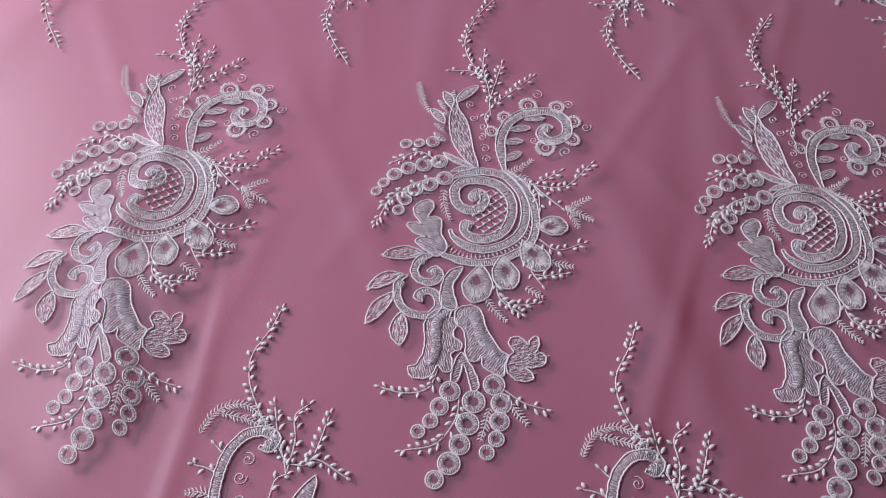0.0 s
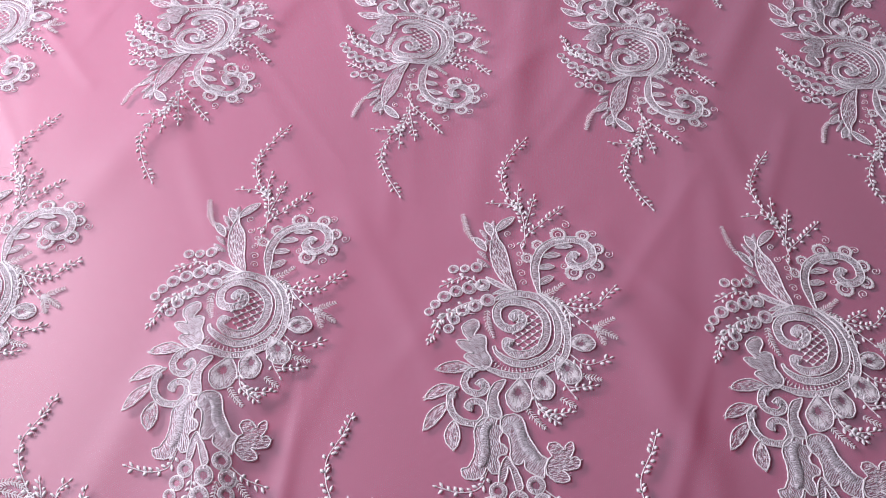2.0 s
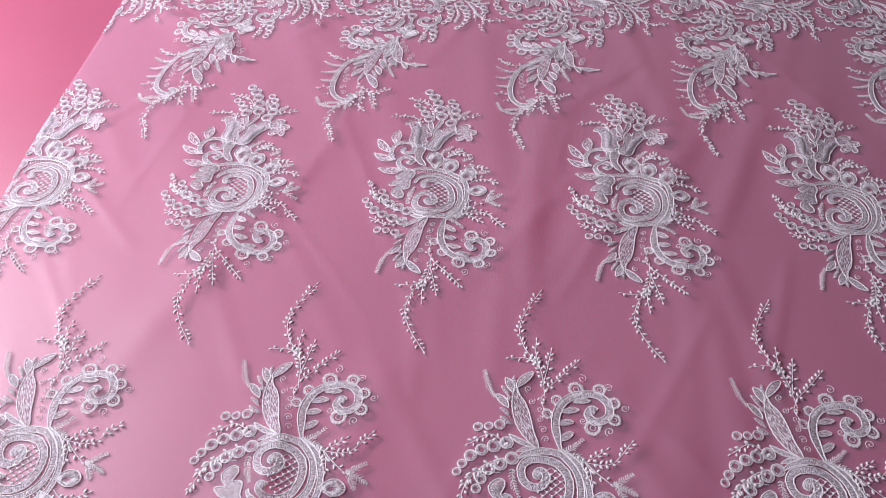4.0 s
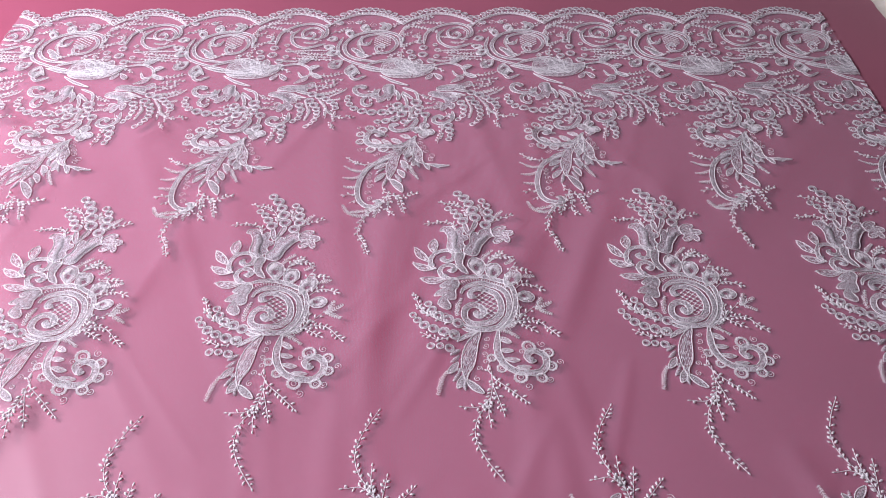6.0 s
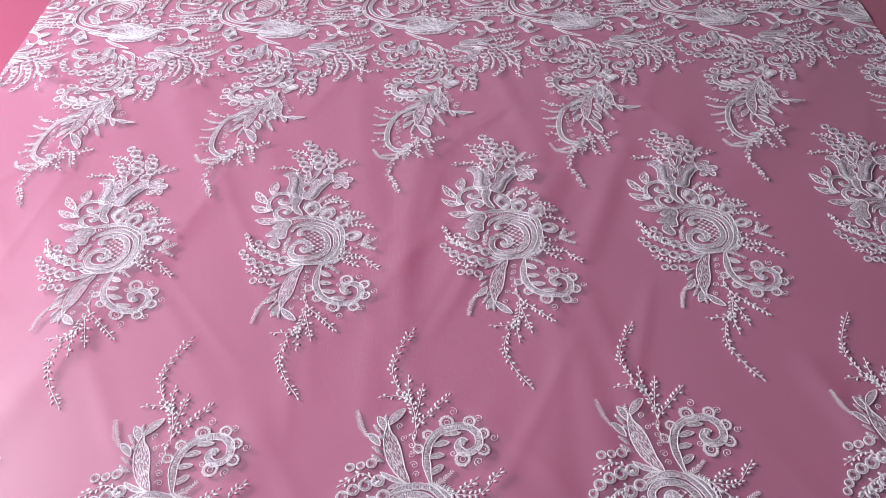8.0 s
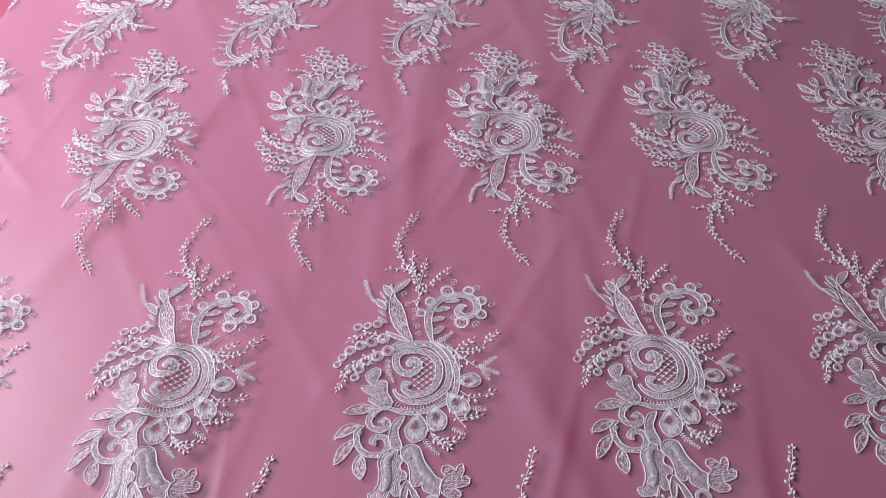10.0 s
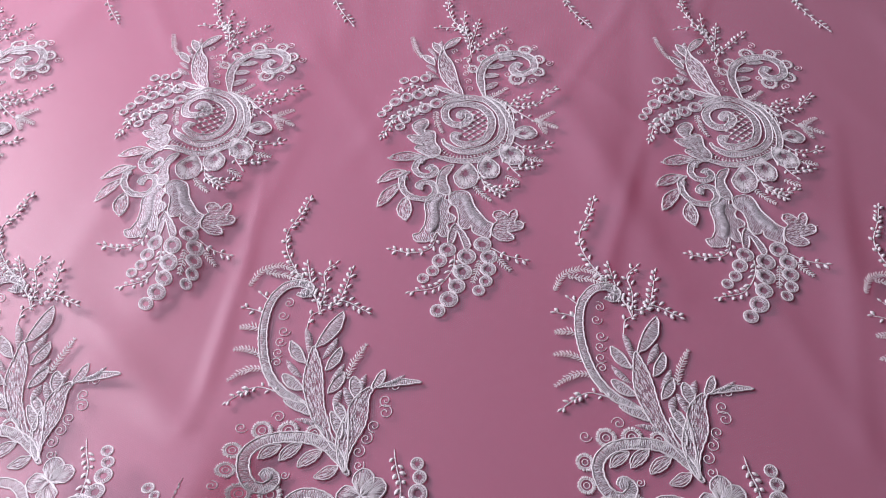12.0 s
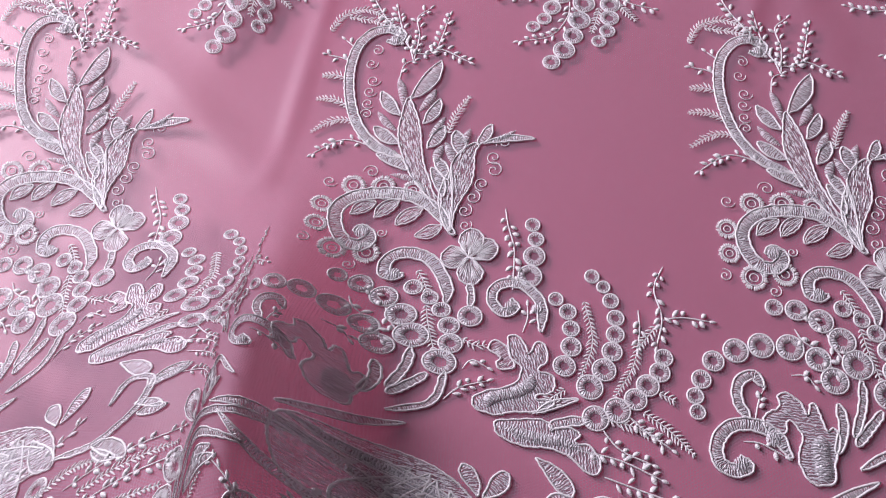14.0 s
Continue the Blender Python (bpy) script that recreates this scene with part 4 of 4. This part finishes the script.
fern(B, (-31.6, -606), (-8.9, -602.9), (13.9, -601.2))
sprig(B, (-91.3, -683.8), (-67.4, -678.9), (-47.5, -667.7))
fern(B, (-58, -596.2), (-39.2, -591.7), (-24.1, -594.4))
sprig(B, (-110.6, -596.8), (-91.7, -590.9), (-72.9, -587.8))
band(B, 2.9, (-89.2, -528.3), (-73.1, -517.7), (-68.4, -499.8))
sprig(B, (1.3, -540.3), (16, -544.1), (30.9, -547.9))
sprig(B, (-91.3, -582.4), (-79.8, -571.2), (-65.2, -579.3))
leaf(B, 5.2, (-120.1, -566.2), (-80.1, -579.5))
leaf(B, 5.2, (-116.1, -560.7), (-74.5, -565.6))
petal(B, 12.6, (3.4, -645.8), (16.9, -651.8))
petal(B, 12.3, (0.8, -630.7), (14.5, -621.6))
lobe(B, 8.1, (-27.9, -536.7), (-12.5, -551.2))
sprig(B, (-57.6, -570.9), (-48, -573.6), (-39, -567.9))
fern(B, (-148.5, -656.1), (-153, -633.6), (-143.8, -611.5))
patch(B, "seed", 108, 0.5, (-98, -342), (-100, -347), (-101, -354), (-102, -363), (-101, -372), (-98, -381), (-95, -388), (-91, -395), (-85, -402), (-80, -409), (-77, -410), (-77, -405), (-81, -401), (-84, -392), (-87, -384), (-89, -373), (-90, -365), (-92, -356), (-95, -348))
patch(B, "seed", 80, 0.5, (-71, -423), (-72, -413), (-71, -406), (-72, -397), (-73, -388), (-72, -381), (-68, -375), (-62, -370), (-59, -371), (-61, -377), (-61, -386), (-62, -394), (-65, -401), (-68, -407), (-70, -413))
leaf(B, 7, (-72, -423), (-73, -387), "stitch")
leaf(B, 6, (-76, -403), (-83, -386), "satin")
leaf(B, 5.5, (-74, -393), (-82, -380), "satin")
leaf(B, 8.5, (-97, -343), (-82, -317), "satin")
leaf(B, 5.5, (-92, -351), (-84, -336), "bare")
leaf(B, 4.5, (-86, -367), (-78, -354), "bare")
leaf(B, 5, (-101, -348), (-105, -329), "bare")
leaf(B, 4.5, (-103, -364), (-114, -352), "bare")
leaf(B, 6.3, (-89, -359), (-81, -343), "satin")
leaf(B, 6.3, (-86, -374), (-78, -360), "satin")
leaf(B, 6.8, (-102, -354), (-113, -339), "satin")
leaf(B, 6.8, (-101, -372), (-115, -362), "satin")
leaf(B, 6.5, (-95, -388), (-112, -379), "satin")
leaf(B, 5, (-100, -379), (-113, -373), "bare")
leaf(B, 5.5, (-81, -384), (-78, -372), "bare")
leaf(B, 5, (-72, -384), (-77, -370), "bare")
leaf(B, 7.5, (-69, -377), (-72, -363), "satin")
leaf(B, 4.5, (-66, -372), (-64, -361), "bare")
leaf(B, 5.2, (-60, -371), (-53, -358), "satin")
leaf(B, 3.4, (-53, -368), (-40, -361), "bare")
leaf(B, 3.8, (-57, -370), (-30, -366), "satin")
leaf(B, 3.6, (-87, -396), (-104, -391), "bare")
patch(B, "stitch", 20, 0.6, (-35, -495), (-36, -499), (-40, -503), (-47, -506), (-52, -508), (-56, -512), (-56, -516), (-53, -518), (-46, -519), (-41, -517), (-38, -516), (-31, -515), (-25, -513), (-20, -510), (-21, -508), (-25, -508), (-28, -508), (-28, -506), (-23, -505), (-20, -502), (-20, -497), (-22, -495), (-27, -494), (-27, -492), (-24, -490), (-23, -486), (-24, -481), (-27, -479), (-29, -481), (-31, -485), (-32, -485), (-34, -480), (-37, -477), (-41, -477), (-41, -482), (-40, -488), (-38, -490), (-35, -492))
padding(B, 6.5, (-30, -496), (-31, -501), (-37, -506), (-45, -509), (-49, -512), (-50, -516))
patch(B, "seed", 40, 0.35, (-40, -488), (-38, -491), (-39, -494), (-43, -495), (-46, -494), (-46, -491), (-44, -489), (-47, -487), (-50, -485), (-49, -481), (-46, -480), (-43, -482), (-41, -484))
leaf(B, 3.6, (-9, -506), (-28, -515), "stitch")
patch(B, "stitch", 5, 0.6, (-39, -520), (-43, -521), (-46, -522), (-46, -526), (-44, -529), (-39, -531), (-32, -532), (-24, -531), (-17, -532), (-11, -535), (-7, -539), (-4, -540), (-1, -539), (0, -534), (-2, -530), (-5, -527), (-10, -527), (-11, -525), (-9, -524), (-9, -522), (-13, -520), (-19, -521), (-22, -523), (-21, -520), (-25, -518), (-29, -518), (-34, -519))
padding(B, 5.5, (-42, -524), (-35, -526), (-25, -527), (-15, -527), (-9, -529))
band(B, 4.2, (-22, -521), (-19, -519), (-13, -517), (-6, -516))
patch(B, "stitch", 85, 0.6, (-121, -498), (-118, -496), (-115, -497), (-111, -500), (-110, -503), (-109, -506), (-108, -505), (-107, -501), (-105, -500), (-104, -502), (-103, -506), (-102, -510), (-101, -513), (-99, -511), (-97, -512), (-96, -516), (-98, -522), (-100, -528), (-100, -532), (-102, -535), (-106, -536), (-109, -536), (-112, -534), (-114, -530), (-115, -526), (-114, -521), (-112, -516), (-114, -511), (-116, -509), (-118, -509), (-119, -514), (-122, -515), (-126, -515), (-128, -512), (-128, -508), (-125, -505), (-122, -504), (-120, -501))
padding(B, 8.5, (-104, -515), (-105, -522), (-105, -528), (-105, -534))
patch(B, "seed", 0, 0.5, (-119.6, -568.2), (-116.5, -587.9), (-104.1, -599.2), (-89, -596.1), (-77.4, -585.8), (-58.2, -581.7), (-48.3, -583.7), (-53.4, -565.1), (-68.8, -553.8), (-90.7, -550.7), (-110.9, -555.8))
leaf(B, 4.5, (-13.7, -570.3), (-1, -577.5), "satin")
leaf(B, 4.5, (-10.1, -560), (6.3, -550.7), "satin")
leaf(B, 4.5, (-28.5, -587.9), (-16.1, -598.2), "satin")
lobe(B, 8, (-204.3, -683.9), (-195.3, -683.9), "satin")
lobe(B, 8, (-187.8, -692.2), (-177.7, -691.2), "satin")
lobe(B, 8, (-161.8, -693.2), (-152.8, -693.2), "satin")
lobe(B, 8, (-127.7, -690.1), (-118.7, -690.1), "satin")


def hem_trim():
    """A ladder of small rings along one period of the scalloped hem."""
    def rim(x, inset):
        return -1000 * float(scallop(np.array(x / 1000))) + inset

    for i in range(22):
        x = -194 + 200 * (i + 0.5) / 22
        chain(B, (x, rim(x, 4.5), 4.3))
    for half in (0, 1):
        x0 = -194 + 100 * half
        for inset, w in ((19.0, 2.2),):
            band(B, w, *[(x0 + 100 * t / 10, rim(x0 + 100 * t / 10, inset)) for t in range(11)])
        sprig(B, *[(x0 + 100 * t / 6, rim(x0 + 100 * t / 6, 14.5)) for t in range(7)])


hem_trim()


def lay(master, x, mirror):
    """A copy of a motif laid on the draped net at x; mirror sets it on the far half."""
    ob = copy_thing(master, pose(x, 0, 0))
    for piece in list(ob.children):
        for o in (*piece.children, piece):
            me = o.data = o.data.copy()
            n = len(me.vertices)
            co = np.empty(n * 3, dtype=np.float32)
            me.vertices.foreach_get("co", co)
            co = co.reshape(n, 3)
            if mirror:
                co[:, 1] *= -1
            wx = co[:, 0] + x
            outside = wx.min() > RIGHT or wx.max() < LEFT
            crossing = not outside and (wx.max() > RIGHT or wx.min() < LEFT)
            sx, sy = settle(wx, co[:, 1])
            if crossing:
                me.vertices.foreach_set("co", co.ravel())
                bm = bmesh.new()
                bm.from_mesh(me)
                for edge, way in ((RIGHT, 1), (LEFT, -1)):
                    bmesh.ops.bisect_plane(bm, geom=[*bm.verts, *bm.edges, *bm.faces], plane_co=(edge - x, 0, 0), plane_no=(way, 0, 0), clear_outer=True)
                bm.to_mesh(me)
                bm.free()
                n = len(me.vertices)
                co = np.empty(n * 3, dtype=np.float32)
                me.vertices.foreach_get("co", co)
                co = co.reshape(n, 3)
                outside = n == 0
                sx, sy = settle(co[:, 0] + x, co[:, 1])
            if outside:
                if o is piece:
                    for c in list(o.children):
                        bpy.data.objects.remove(c)
                bpy.data.objects.remove(o)
                continue
            co[:, 2] += drape(sx, sy)
            co[:, 0], co[:, 1] = sx - x, sy
            me.vertices.foreach_set("co", co.ravel())
            if mirror:
                me.flip_normals()
            me.update()
    if not ob.children:
        bpy.data.objects.remove(ob)


for k in range(-2, 6):
    lay(A, PITCH * k, False)
    lay(A, PITCH * (k - 0.5), True)
for k in range(-2, 6):
    lay(B, PITCH * k, False)
    lay(B, PITCH * (k - 0.5), True)


def lint(x, y, z, turn, mat):
    f = Form()
    f.tube([(0.5 * t, 0.5 * math.sin(t * 0.9), 0.0) for t in range(7)], 0.28)
    ob = part("lint_fibre", f, mat, None, "tiny dark fibre of lint lying on the cloth")
    ob.matrix_world = pose(x, y, z, 0, 0, turn)
    tagged(ob, "", "lint")


lint(0.066, -0.434, float(drape(np.array(0.066), np.array(-0.434))) + 0.0005, 40, FLOOR)
lint(-0.401, 0.351, -0.0008, 160, FLOOR)

for master in (A, B):
    for o in (*master.children_recursive, master):
        bpy.data.objects.remove(o)
